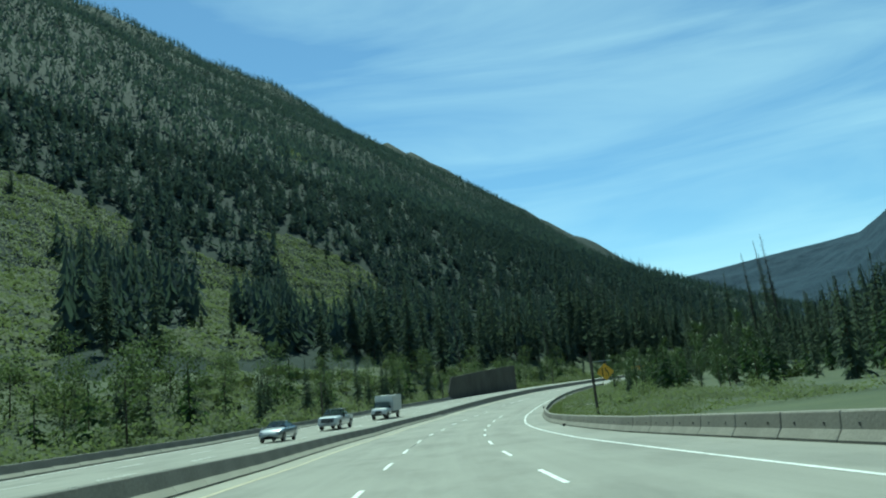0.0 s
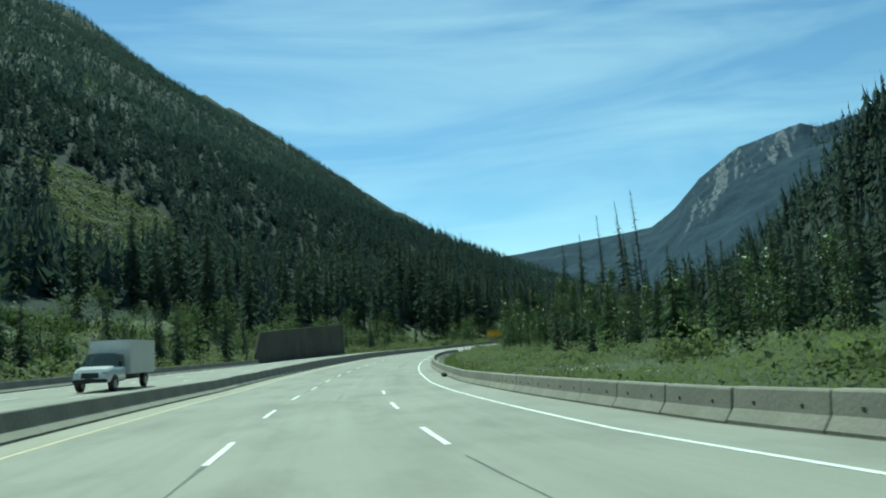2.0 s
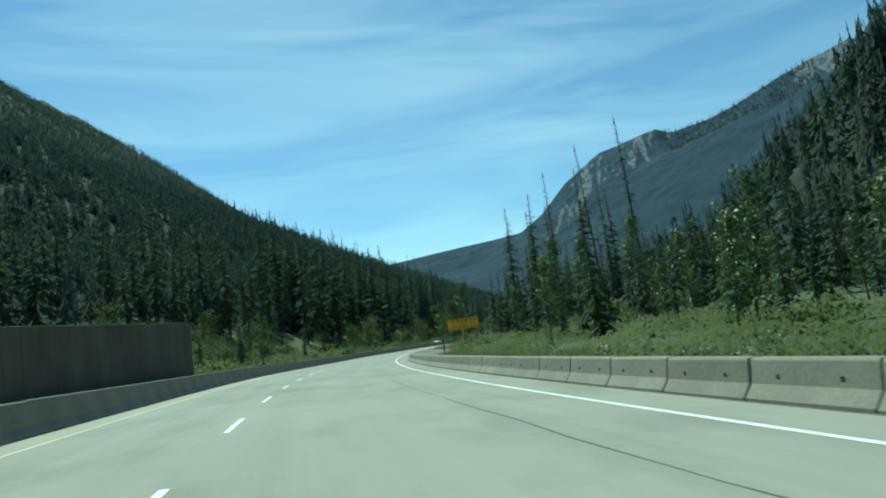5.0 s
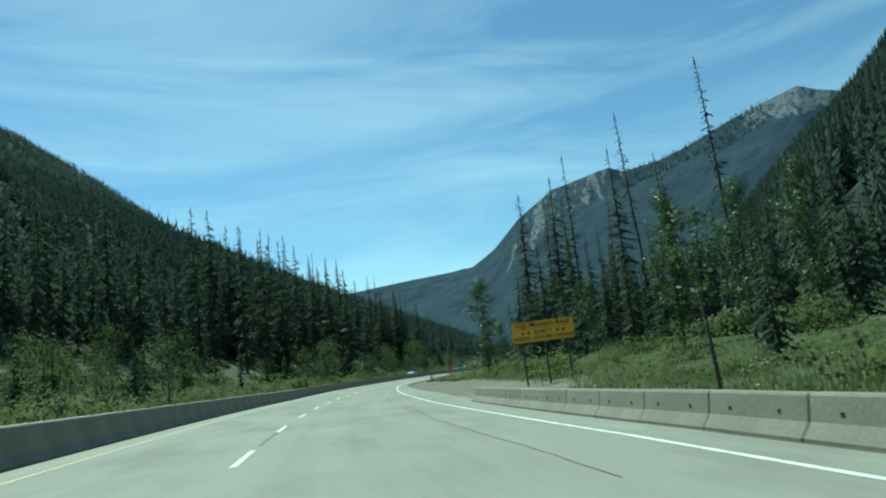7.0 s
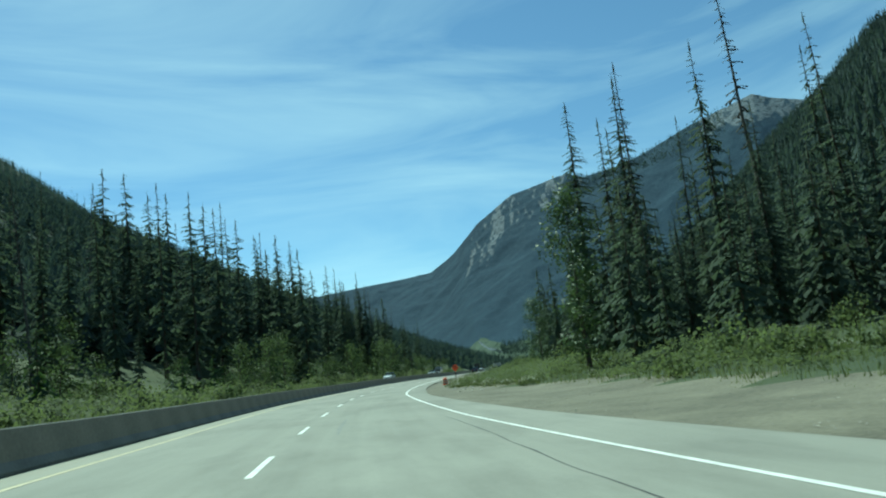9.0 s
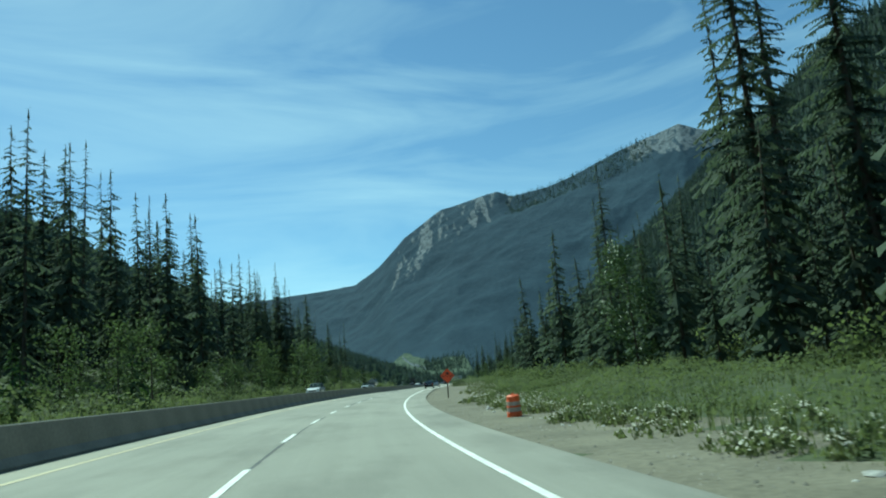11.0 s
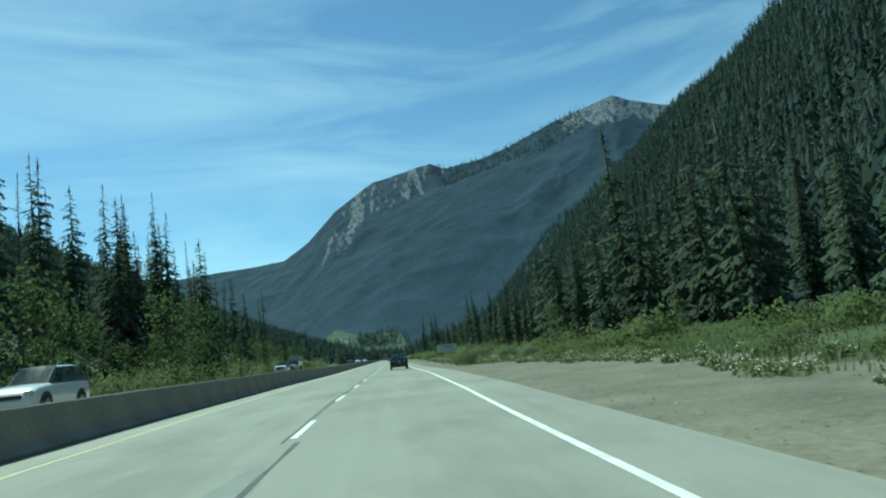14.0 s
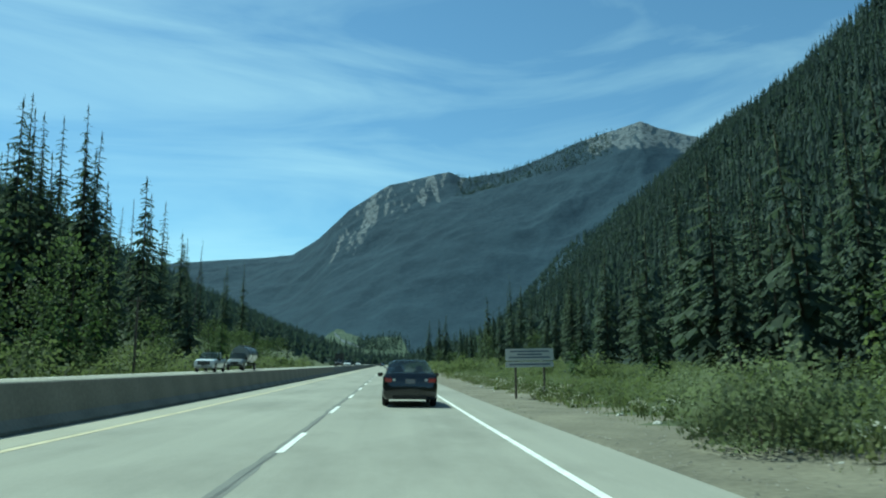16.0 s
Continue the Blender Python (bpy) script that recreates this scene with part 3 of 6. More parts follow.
_crag = np.array([noise.ridged_multi_fractal(Vector((p / 560, q / 560, 3.1)), 0.95, 2.1, 6, 1.0, 2.0) for p, q in zip(_x.ravel().tolist(), _y.ravel().tolist())]).reshape(_x.shape)
_crag = np.clip((_crag - _crag.mean()) / _crag.std(), -2, 2)
_z += _crag * (9 + 8 * _face) * _mid * (1 - 0.6 * smoothstep(0.85, 1.0, _f))
_z += 24 * smoothstep(-1.0, 6.0, _az - _spur) * smoothstep(0.3, 0.7, _f) * (1 - smoothstep(0.8, 0.98, _f)) * (1 - smoothstep(56, 62, _az))
_z += -4 + 9 * smoothstep(0, 0.05, _f)
_va, _ve = np.degrees(np.arctan2(_x - 139, _y - 337)), np.degrees(np.arctan2(_z - 1.2, np.hypot(_x - 139, _y - 337)))
_cone = np.interp(_va, [33.6, 35.5, 37.4, 38.6, 39.4, 42.2, 43.0], [0.4, 1.4, 2.7, 2.2, 1.8, 2.1, 0.4])
_open = smoothstep(-0.25, 0.15, _cone - _ve + 0.16 * wavy(_va, _ve, 0.5, 3)) * (_va > 33.6) * (_va < 43.2)
for a0, e0, w in ((31.6, 2.5, 0.24), (36.2, 3.1, 0.16)):
    _open = np.maximum(_open, 0.62 * np.exp(-(((_va - a0) - 1.1 * (_ve - e0)) / w) ** 2 - ((_ve - e0) / 0.7) ** 2))
_rock += 1.1 * np.exp(-((_ve - np.interp(_va, [37.2, 37.8, 39.2], [2.3, 1.75, 1.25])) / 0.12) ** 2) * (_va > 37.1) * (_va < 39.3)
_i = np.arange(_az.size).reshape(_az.shape)
_q = np.stack([_i[:-1, :-1], _i[:-1, 1:], _i[1:, 1:], _i[1:, :-1]], -1).reshape(-1, 4)
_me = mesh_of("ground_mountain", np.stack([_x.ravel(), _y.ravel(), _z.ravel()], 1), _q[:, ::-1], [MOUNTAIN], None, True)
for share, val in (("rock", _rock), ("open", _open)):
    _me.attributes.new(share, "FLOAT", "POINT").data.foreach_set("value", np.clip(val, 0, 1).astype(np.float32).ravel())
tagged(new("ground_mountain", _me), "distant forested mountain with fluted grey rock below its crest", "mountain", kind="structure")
_ridge = np.interp(np.arange(46.5, 58, 0.03), _az[0], np.arange(_az.shape[1])).round().astype(int)
_gr = np.random.default_rng(44)
_pick = np.stack([_gr.integers(96, 118, 900), _gr.choice(_ridge, 900)])
CREST_X, CREST_Y, CREST_Z = (b[_pick[0], _pick[1]] + _gr.normal(0, 6, 900) * (b is not _z) for b in (_x, _y, _z))
_pick = np.argwhere((_open > 0.5) & (_va > 38.8) & (_ve > 0.9))
_pick = _pick[_gr.integers(0, len(_pick), 260)]
CONE_X, CONE_Y, CONE_Z = (b[_pick[:, 0], _pick[:, 1]] + _gr.normal(0, 9, 260) * (b is not _z) for b in (_x, _y, _z))

# ---- road markings: each dash and line is a thin strip on the paving ----
for line, (u0, u1, s0, s1, mat) in {
    "edge_line": (lambda s: right_edge(s) - 0.06, lambda s: right_edge(s) + 0.06, -150, ROAD_END, WHITE_PAINT),
    "median_line": (YELLOW_U - 0.08, YELLOW_U + 0.08, -150, ROAD_END, YELLOW_PAINT),
    "far_edge_line": (-19.65, -19.5, -150, ROAD_END, WHITE_PAINT),
    "far_median_line": (MEDIAN_U - 1.6, MEDIAN_U - 1.45, -150, ROAD_END, YELLOW_PAINT),
}.items():
    strip(line, s0, s1, u0, u1, 0.005, mat, 2.0, road if s0 > -200 and "far" not in line else opposite)


def dash_row(u, s0, s1, first, owner):
    s = first
    while s < s1:
        if s > s0:
            drift = -0.10 * float(smoothstep(250, 320, s))
            strip("lane_dash", s, s + 3.3, u + drift - 0.06, u + drift + 0.06, 0.005, WHITE_PAINT, 1.6, owner)
        s += 9.4


dash_row(DASH_U, -60, 620, -60 + DASH_PHASE, road)
dash_row(DASH_U + 3.65, -60, 82, -60 + DASH_PHASE + 0.4, road)
dash_row(-11.9, -60, 420, -58, opposite)
dash_row(-15.6, -60, 420, -58, opposite)
rng = np.random.default_rng(11)


def wander(name, s0, s1, u, width, mat, drift=0.05, dz=0.003, parent=road, taper=False):
    """A crack or sealed seam that wavers along the lane."""
    n = max(3, int((s1 - s0) / (0.4 if taper else 0.8)))
    s = np.linspace(s0, s1, n)
    off = np.cumsum(rng.normal(0, drift, n)) * 0.3
    w = width * (0.5 + rng.random(n))
    if taper:
        w = width * (0.15 + np.sin(np.linspace(0.12, 3.02, n))) * (0.75 + 0.5 * rng.random(n))
    x0, y0 = road_xy(s, u + off - w / 2)
    x1, y1 = road_xy(s, u + off + w / 2)
    z0, z1 = road_z(s) + bank_z(s, u + off - w / 2) + dz, road_z(s) + bank_z(s, u + off + w / 2) + dz
    v = np.concatenate([np.stack([x0, y0, z0], 1), np.stack([x1, y1, z1], 1)])
    i = np.arange(n - 1)
    q = np.stack([i, i + n, i + n + 1, i + 1], 1)
    ob = new(name, mesh_of(name, v, q, [mat]))
    ob.parent = parent
    return ob


for s0, s1 in ((30, 62), (84, 100), (104, 124), (186, 192), (255, 300), (312, 350)):
    wander("sealed_seam", s0, s1, DASH_U + 0.02, 0.07, SEAL_AND_SLOT_SHADE, 0.02)
for s0, s1 in ((318, 341), (352, 470)):
    wander("seam_repair", s0, s1, DASH_U - 0.18, 0.15, SEAM_FILL, 0.012, 0.002)
for s0, s1 in ((318, 341), (350, 470)):
    wander("seam_crack", s0, s1, DASH_U - 0.2, 0.035, SEAL_AND_SLOT_SHADE, 0.03, 0.004)
for s0, s1, u in ((120, 150, 3.0), (176, 206, 3.1), (205, 240, 2.6), (40, 58, 2.2)):
    wander("crack", s0, s1, u, 0.03, SEAL_AND_SLOT_SHADE, 0.08)
for s0, length, u, w in ((66, 7, -1.5, 0.3), (333, 7, DASH_U - 0.25, 0.55), (343, 5, DASH_U - 0.2, 0.5), (75, 6, 0.4, 0.16), (236, 8, -0.4, 0.16), (372, 3, DASH_U - 0.12, 0.4)):
    wander("patch", s0, s0 + length, u, w * 0.75, PATCH, 0.05, 0.002, taper=True)
# ---- concrete barriers ----


def barrier_mesh(height, length, mat, gap=0.0, chip=0.001, slots=False, lit_foot=False):
    """A sloped-foot concrete unit, 2.5 m long, with two slots in each side and worn top edges."""
    prof = [(0.30, 0.0), (0.30, 0.07), (0.16, 0.26), (0.115, height - 0.03), (0.09, height)]
    ring = prof + [(-w, z) for w, z in reversed(prof)]
    verts, faces = [], []
    stations = [-length / 2 + gap, -length / 2 + 0.03, length / 2 - 0.03, length / 2 - gap]
    for k, y in enumerate(stations):
        inset = chip if k in (0, 3) else 0.0
        for w, z in ring:
            verts.append((w - math.copysign(inset, w), y, z - (inset if z > height - 0.05 else 0)))
    n = len(ring)
    for k in range(3):
        for i in range(n - 1):
            faces.append((k * n + i, k * n + i + 1, (k + 1) * n + i + 1, (k + 1) * n + i))
    faces.append(tuple(range(n - 1, -1, -1)))
    faces.append(tuple(range(3 * n, 4 * n)))
    # paler foot faces: sunlight on the slope, put into the colour
    index = [2 if lit_foot and k < 27 and k % 9 in (1, 7) else 0 for k in range(len(faces))]
    for y in (-length * 0.25, length * 0.25) if slots else ():
        for side in (1, -1):
            z0 = height * 0.50
            w = 0.155 * side
            b = len(verts)
            verts += [(w - 0.05 * side, y - 0.03, z0), (w - 0.05 * side, y + 0.03, z0), (w - 0.05 * side, y + 0.03, z0 + 0.09), (w - 0.05 * side, y - 0.03, z0 + 0.09)]
            verts += [(w + 0.0 * side, y - 0.03, z0), (w + 0.0 * side, y + 0.03, z0), (w - 0.01 * side, y + 0.03, z0 + 0.09), (w - 0.01 * side, y - 0.03, z0 + 0.09)]
            faces += [(b + 4, b + 5, b + 6, b + 7), (b, b + 1, b + 5, b + 4), (b + 2, b + 3, b + 7, b + 6)]
            index += [1, 1, 1]
    return mesh_of("concrete_barrier", verts, faces, [mat, SEAL_AND_SLOT_SHADE, DUST_AND_LIT_FOOT], index)


SIDE_UNIT, LOW_UNIT, HIGH_UNIT = barrier_mesh(0.61, 2.5, CONCRETE, 0.008, 0.02), barrier_mesh(0.70, 2.5, DARK_CONCRETE, lit_foot=True), barrier_mesh(0.93, 2.5, DARK_CONCRETE)


# each slot is a solid block; the recess's shade is put into its dark colour
_bm = bmesh.new()
box(_bm, 0, 0, 0, 0.03, 0.06, 0.10, 0.006)
SLOT = bpy.data.meshes.new("lifting_slot")
_bm.to_mesh(SLOT)
_bm.free()
SLOT.materials.append(SEAL_AND_SLOT_SHADE)
STEP_UNITS = [barrier_mesh(0.70 + 0.23 * k / 9, 2.5, DARK_CONCRETE) for k in range(1, 9)]


def median_unit(s):
    """The median's units grow taller over a stretch."""
    k = int((s - 98) / 5.0)
    return LOW_UNIT if k < 0 else HIGH_UNIT if k > 7 else STEP_UNITS[k]


def barrier_row(s0, s1, u, mesh_for, label, group, loose=0.2, slotted=False):
    """Units end to end along the road."""
    s = s0
    while s < s1:
        uu = float(u(s)) if callable(u) else u
        u2 = float(u(s + 2.5)) if callable(u) else u
        skew = math.degrees(math.atan2(u2 - uu, 2.5))
        fit = (road_point(s + 2.5, u2) - road_point(s, uu)).length / 2.5
        p = road_point(s + 1.25, (uu + u2) / 2, -0.015)
        ob = new("concrete_barrier", mesh_for(s))
        slope = math.degrees(math.atan2(float(road_z(s + 2.5) - road_z(s)), 2.5))
        ob.matrix_basis = pose(p.x, p.y, p.z, slope + rng.normal(0, 0.12 * loose), rng.normal(0, 0.5 * loose), -heading_deg(s + 1.25) - skew + rng.normal(0, 0.3 * loose)) @ Matrix.Diagonal((1, fit, 1, 1))
        tagged(ob, label, "barrier", group)
        for y in (-0.62, 0.62) if slotted else ():
            slot = new("lifting_slot", SLOT)
            slot.parent = ob
            slot.matrix_basis = pose(-0.14, y, 0.35, 0, -9, 0)
            tagged(slot, "lifting slot as a block, its inner shade put into the colour")
        s += 2.5


def right_barrier_u(s):
    return np.interp(s, [-80, 10, 45, 70, 95, 120, 180, 206], [8.3, 8.1, 7.4, 7.0, 6.75, 6.45, 6.2, 6.3])


barrier_row(-28, 200.0, right_barrier_u, lambda s: SIDE_UNIT, "sunlit pale concrete barrier unit along the road shoulder", "roadside barriers", 1.0, True)
barrier_row(-20, 480, MEDIAN_U - 0.28, median_unit, "grey concrete barrier unit between the two carriageways", "median barriers", 0.0)
barrier_row(20, 160, -21.0, lambda s: LOW_UNIT, "grey concrete barrier unit along the far carriageway", "far roadside barriers")


def barrier_run(name, s0, s1, u, height, label):
    """The distant stretch of barrier as one long wall with the same section."""
    prof = [(0.30, 0.0), (0.30, 0.07), (0.16, 0.32), (0.10, height), (-0.10, height), (-0.16, 0.32), (-0.30, 0.07), (-0.30, 0.0)]
    s = np.arange(s0, s1, 6.0)
    rows = []
    for w, z in prof:
        x, y = road_xy(s, u + w)
        rows.append(np.stack([x, y, road_z(s) + bank_z(s, u) + z], 1))
    n, k = len(s), len(prof)
    i = np.arange(n * k).reshape(k, n)
    q = np.stack([i[:-1, :-1], i[1:, :-1], i[1:, 1:], i[:-1, 1:]], -1).reshape(-1, 4)
    return tagged(new(name, mesh_of(name, np.concatenate(rows), q, [DARK_CONCRETE])), label, "barrier", kind="structure")


barrier_run("barrier_far", 480, 1000, MEDIAN_U - 0.28, 0.92, "distant concrete median barrier")
barrier_run("barrier_behind", -150, -20, MEDIAN_U - 0.28, 0.70, "concrete median barrier")
for s0, s1, u, side in ((-30, 202.0, right_barrier_u, -0.36), (-20, 480, MEDIAN_U - 0.28, 0.36)):
    f = (lambda s, u=u, k=side: (u(s) if callable(u) else u) + k)
    g = (lambda s, u=u, k=side: (u(s) if callable(u) else u) + k * 0.5)
    ob = strip("dirt_strip", s0, s1, f, g, 0.004, CONCRETE_DIRT, 1.0, road)

# ---- plants: meshes built once per kind, shared by their copies ----


def rand_dirs(g, n):
    v = g.normal(size=(n, 3))
    return v / np.linalg.norm(v, axis=1)[:, None]


def trunk_mesh(g, height, r0, r1, mat, lean=0.0, sides=7, branches=0):
    """A tapered, slightly crooked trunk with stub branches."""
    rings = 8
    z = np.linspace(0, height, rings)
    off = np.cumsum(g.normal(0, 0.012 * height / rings, (rings, 2)), axis=0)
    off -= off[0]
    off[:, 0] += lean * z
    a = np.linspace(0, 2 * math.pi, sides, endpoint=False)
    v, q = [], []
    for k in range(rings):
        r = r0 + (r1 - r0) * (z[k] / height) ** 0.85
        if k == 0:
            r *= 1.35
        v.append(np.stack([off[k, 0] + r * np.cos(a), off[k, 1] + r * np.sin(a), np.full(sides, z[k])], 1))
    v = [np.concatenate(v)]
    i = np.arange(rings * sides).reshape(rings, sides)
    q = [np.stack([i[:-1], np.roll(i[:-1], -1, 1), np.roll(i[1:], -1, 1), i[1:]], -1).reshape(-1, 4)]
    base = rings * sides
    for _ in range(branches):
        zz = height * (0.25 + 0.72 * g.random())
        ox, oy = np.interp(zz, z, off[:, 0]), np.interp(zz, z, off[:, 1])
        an, ln, w = g.random() * 6.283, height * (0.012 + 0.06 * g.random() * (1 - zz / height)) + 0.35, 0.035
        d = np.array([math.cos(an), math.sin(an), -0.25 - 0.4 * g.random()])
        side = np.array([-math.sin(an), math.cos(an), 0]) * w
        p = np.array([ox, oy, zz])
        v.append(np.stack([p - side, p + side, p + d * ln + side * 0.2, p + d * ln - side * 0.2]))
        v.append(np.stack([p - (0, 0, w), p + (0, 0, w), p + d * ln + (0, 0, 0.01), p + d * ln - (0, 0, 0.01)]))
        q.append(np.array([[base, base + 1, base + 2, base + 3], [base + 4, base + 5, base + 6, base + 7]]))
        base += 8
    return mesh_of("trunk", np.concatenate(v), np.concatenate(q), [mat]), off, z


def conifer_crown(g, height, width, bare, sparse, off, z, mat, ragged=0.35, steps=3):
    """Whorls of drooping boughs, each fringed by hanging sprays; bare: share of the trunk without boughs."""
    v, soft = [], []
    whorls = int(height * (1.7 if steps > 4 else 1.3))
    for k in range(whorls):
        t = k / max(1, whorls - 1)
        zz = height * (bare + (1 - bare) * t ** 0.95)
        prof = (1 - t) ** 0.8 * min(1.0, 0.45 + 2.2 * t)
        ox, oy = np.interp(zz, z, off[:, 0]), np.interp(zz, z, off[:, 1])
        for _ in range(max(2, int((7 - 3 * t) * sparse + g.random()))):
            ln = width * prof * (1 - ragged + 2 * ragged * g.random()) + 0.25
            an = g.random() * 6.283
            c, s = math.cos(an), math.sin(an)
            droop = 0.18 + 0.45 * g.random() * (1 - 0.6 * t)
            out, sd = np.array([c, s, 0]), np.array([-s, c, 0])
            p0 = np.array([ox, oy, zz + 0.3 * g.normal()])
            fat = 3.0 / steps
            for j in range(steps):
                f0, f1 = j / steps, (j + 1.3) / steps
                a = p0 + out * ln * f0 + (0, 0, -droop * ln * f0 ** 1.3)
                b = p0 + out * ln * min(f1, 1.05) + (0, 0, -droop * ln * f1 ** 1.3 - 0.05 * ln)
                for side in (sd, -sd):
                    wd = ln * (0.21 - 0.12 * f0) * (0.5 + 0.9 * g.random()) * (fat ** 0.35)
                    hang = (0, 0, -wd * (0.4 + 1.1 * g.random()))
                    v.append((a, a + (b - a) * (0.6 + 0.3 * g.random()) + side * wd + hang, b))
                    soft.append(out + 0.5 * side + (0, 0, 0.45))
    # the leader
    tip = np.array([off[-1, 0], off[-1, 1], height * 1.01])
    for an in (0, 2.1, 4.2):
        d = np.array([math.cos(an), math.sin(an), 0]) * 0.13
        v.append((tip, tip + d * 1.2 + (0, 0, -1.3), tip - d * 0.3 + (0, 0, -1.9)))
        soft.append(d * 4 + (0, 0, 0.3))
    return foliage_mesh("crown", v, soft, mat)


def leaf_quads(g, centres, size, out):
    """Small leaf clumps at the centres, lying roughly on the mass whose outward direction is out; gives corners and normals."""
    n = len(centres)
    out = out / (np.linalg.norm(out, axis=1)[:, None] + 1e-9)
    face = out + 0.85 * rand_dirs(g, n)
    a = np.cross(face, rand_dirs(g, n))
    a /= np.linalg.norm(a, axis=1)[:, None] + 1e-9
    b = np.cross(face, a)
    b /= np.linalg.norm(b, axis=1)[:, None] + 1e-9
    s = size * (0.55 + 0.9 * g.random(n))[:, None]
    return np.stack([centres - a * s, centres + b * s * 0.62, centres + a * s, centres - b * s * 0.62], 1), out


def shrub_cloud(g, count, lobes, spread, height, size):
    """Leaf clumps on the surface and inside of several uneven lobes."""
    pts, outs = [], []
    for k in range(lobes):
        an, r = g.random() * 6.283, spread * math.sqrt(g.random()) * 0.75
        hh = height * (0.45 + 0.55 * g.random()) * (1 - 0.35 * r / spread)
        c = np.array([r * math.cos(an), r * math.sin(an), hh * 0.55])
        rad = np.array([spread * (0.28 + 0.25 * g.random()), spread * (0.28 + 0.25 * g.random()), hh * 0.5])
        m = count // lobes
        d = rand_dirs(g, m)
        outs.append(d + (0, 0, 0.25))
        pts.append(c + d * (0.6 + 0.45 * g.random(m) ** 0.5)[:, None] * rad)
    p = np.concatenate(pts)
    p[:, 2] = np.maximum(p[:, 2], 0.05)
    return leaf_quads(g, p, size, np.concatenate(outs))


def tall_cloud(g, count, height, width, bare, size, taper=0.75):
    """A narrow upright crown of leaf clumps round limbs."""
    pts, outs = [], []
    n_l = 26
    m = count // n_l
    for k in range(n_l):
        t = (k + g.random()) / n_l
        zz = height * (bare + (1 - bare) * t)
        prof = width * (math.sin(math.pi * (0.12 + 0.85 * t)) ** taper)
        an, ln = g.random() * 6.283, prof * (0.6 + 0.6 * g.random())
        f = g.random(m) ** 0.6
        c = np.stack([np.cos(an) * ln * f, np.sin(an) * ln * f, zz + 0.55 * ln * f], 1)
        off = g.normal(0, 0.23 * width, (m, 3)) * np.array([1, 1, 0.9])
        pts.append(c + off)
        outs.append(0.5 * np.stack([np.full(m, math.cos(an)), np.full(m, math.sin(an)), np.full(m, 0.5)], 1) + off / (0.23 * width))
    return leaf_quads(g, np.concatenate(pts), size, np.concatenate(outs))


def tree_kind(name, seed, height, label, category, kind="conifer", width=3.0, bare=0.12, sparse=1.0, group="", mat=None, size=0.2, count=1500, lean=0.0, ragged=0.35, bark=None, steps=3):
    """One tree at the origin: an Empty at its foot with a trunk and a crown."""
    g = np.random.default_rng(seed)
    root = tagged(new(name), label, category, group)
    r0 = 0.0075 * height + 0.05
    me, off, z = trunk_mesh(g, height * (1.0 if kind != "leafy" else 0.86), r0, 0.03, bark or BARK, lean, 7, 26 if kind == "snag" else 10)
    t = new("trunk", me)
    t.parent = root
    if kind == "leafy":
        cm = foliage_mesh("crown", *tall_cloud(g, count, height, width, bare, size), mat or ALDER)
    else:
        cm = conifer_crown(g, height, width, bare, sparse, off, z, mat or NEEDLES, ragged, steps)
    c = new("crown", cm)
    c.parent = root
    return root


def shrub_kind(name, seed, height, spread, label, mat, count=900, size=0.13, lobes=7, category="shrub", group="", twigs=9):
    g = np.random.default_rng(seed)
    root = tagged(new(name), label, category, group)
    c = new("foliage", foliage_mesh("foliage", *shrub_cloud(g, count, lobes, spread, height, size), mat))
    c.parent = root
    bm = bmesh.new()
    for k in range(twigs):
        an = g.random() * 6.283
        rod(bm, (0.1 * math.cos(an), 0.1 * math.sin(an), -0.15), (spread * 0.5 * math.cos(an), spread * 0.5 * math.sin(an), height * (0.45 + 0.4 * g.random())), 0.016, 0.004, 4)
    part("branching_stem", bm, BARK, root)
    return root


def ground_at(x, y):
    return float(terrain(np.array([x]), np.array([y]))[0])


def plant(kinds, spots, g, lo=0.8, hi=1.2, sink=0.1, tilt=2.0, used=set()):
    """Sets kinds out on spots (plan x, y, wanted height or 0); the first use of a kind is the built one itself."""
    for x, y, want in spots:
        kind, full = kinds[int(g.integers(len(kinds)))]
        k = want / full if want else lo + (hi - lo) * g.random()
        m = pose(x, y, ground_at(x, y) - sink, g.normal(0, tilt), g.normal(0, tilt), g.random() * 360)
        ob = kind if kind.name not in used else copy_thing(kind, m)
        used.add(kind.name)
        ob.matrix_basis = m @ Matrix.Diagonal((k * (0.9 + 0.2 * g.random()), k * (0.9 + 0.2 * g.random()), k, 1))


def scatter(g, s0, s1, u0, u1, n, gap, taken):
    """n spots in a band of the plan, at least gap apart."""
    out, tries = [], 0
    while len(out) < n and tries < n * 14:
        tries += 1
        s, u = s0 + (s1 - s0) * g.random(), u0 + (u1 - u0) * g.random()
        x, y = (float(a) for a in road_xy(s, u))
        if u > 0 and u < float(plant_edge(s)) + 0.6:
            continue
        if all((x - a) ** 2 + (y - b) ** 2 > gap * gap for a, b in taken):
            taken.append((x, y))
            out.append((x, y, 0))
    return out


def spots_on(seed, n, x0, x1, y0, y1, keep):
    g = np.random.default_rng(seed)
    x, y = x0 + (x1 - x0) * g.random(n), y0 + (y1 - y0) * g.random(n)
    s, u = road_coords(x, y)
    m = keep(x, y, s, u)
    x, y, s, u = x[m], y[m], s[m], u[m]
    return x, y, terrain(x, y, s, u) - 0.5, g


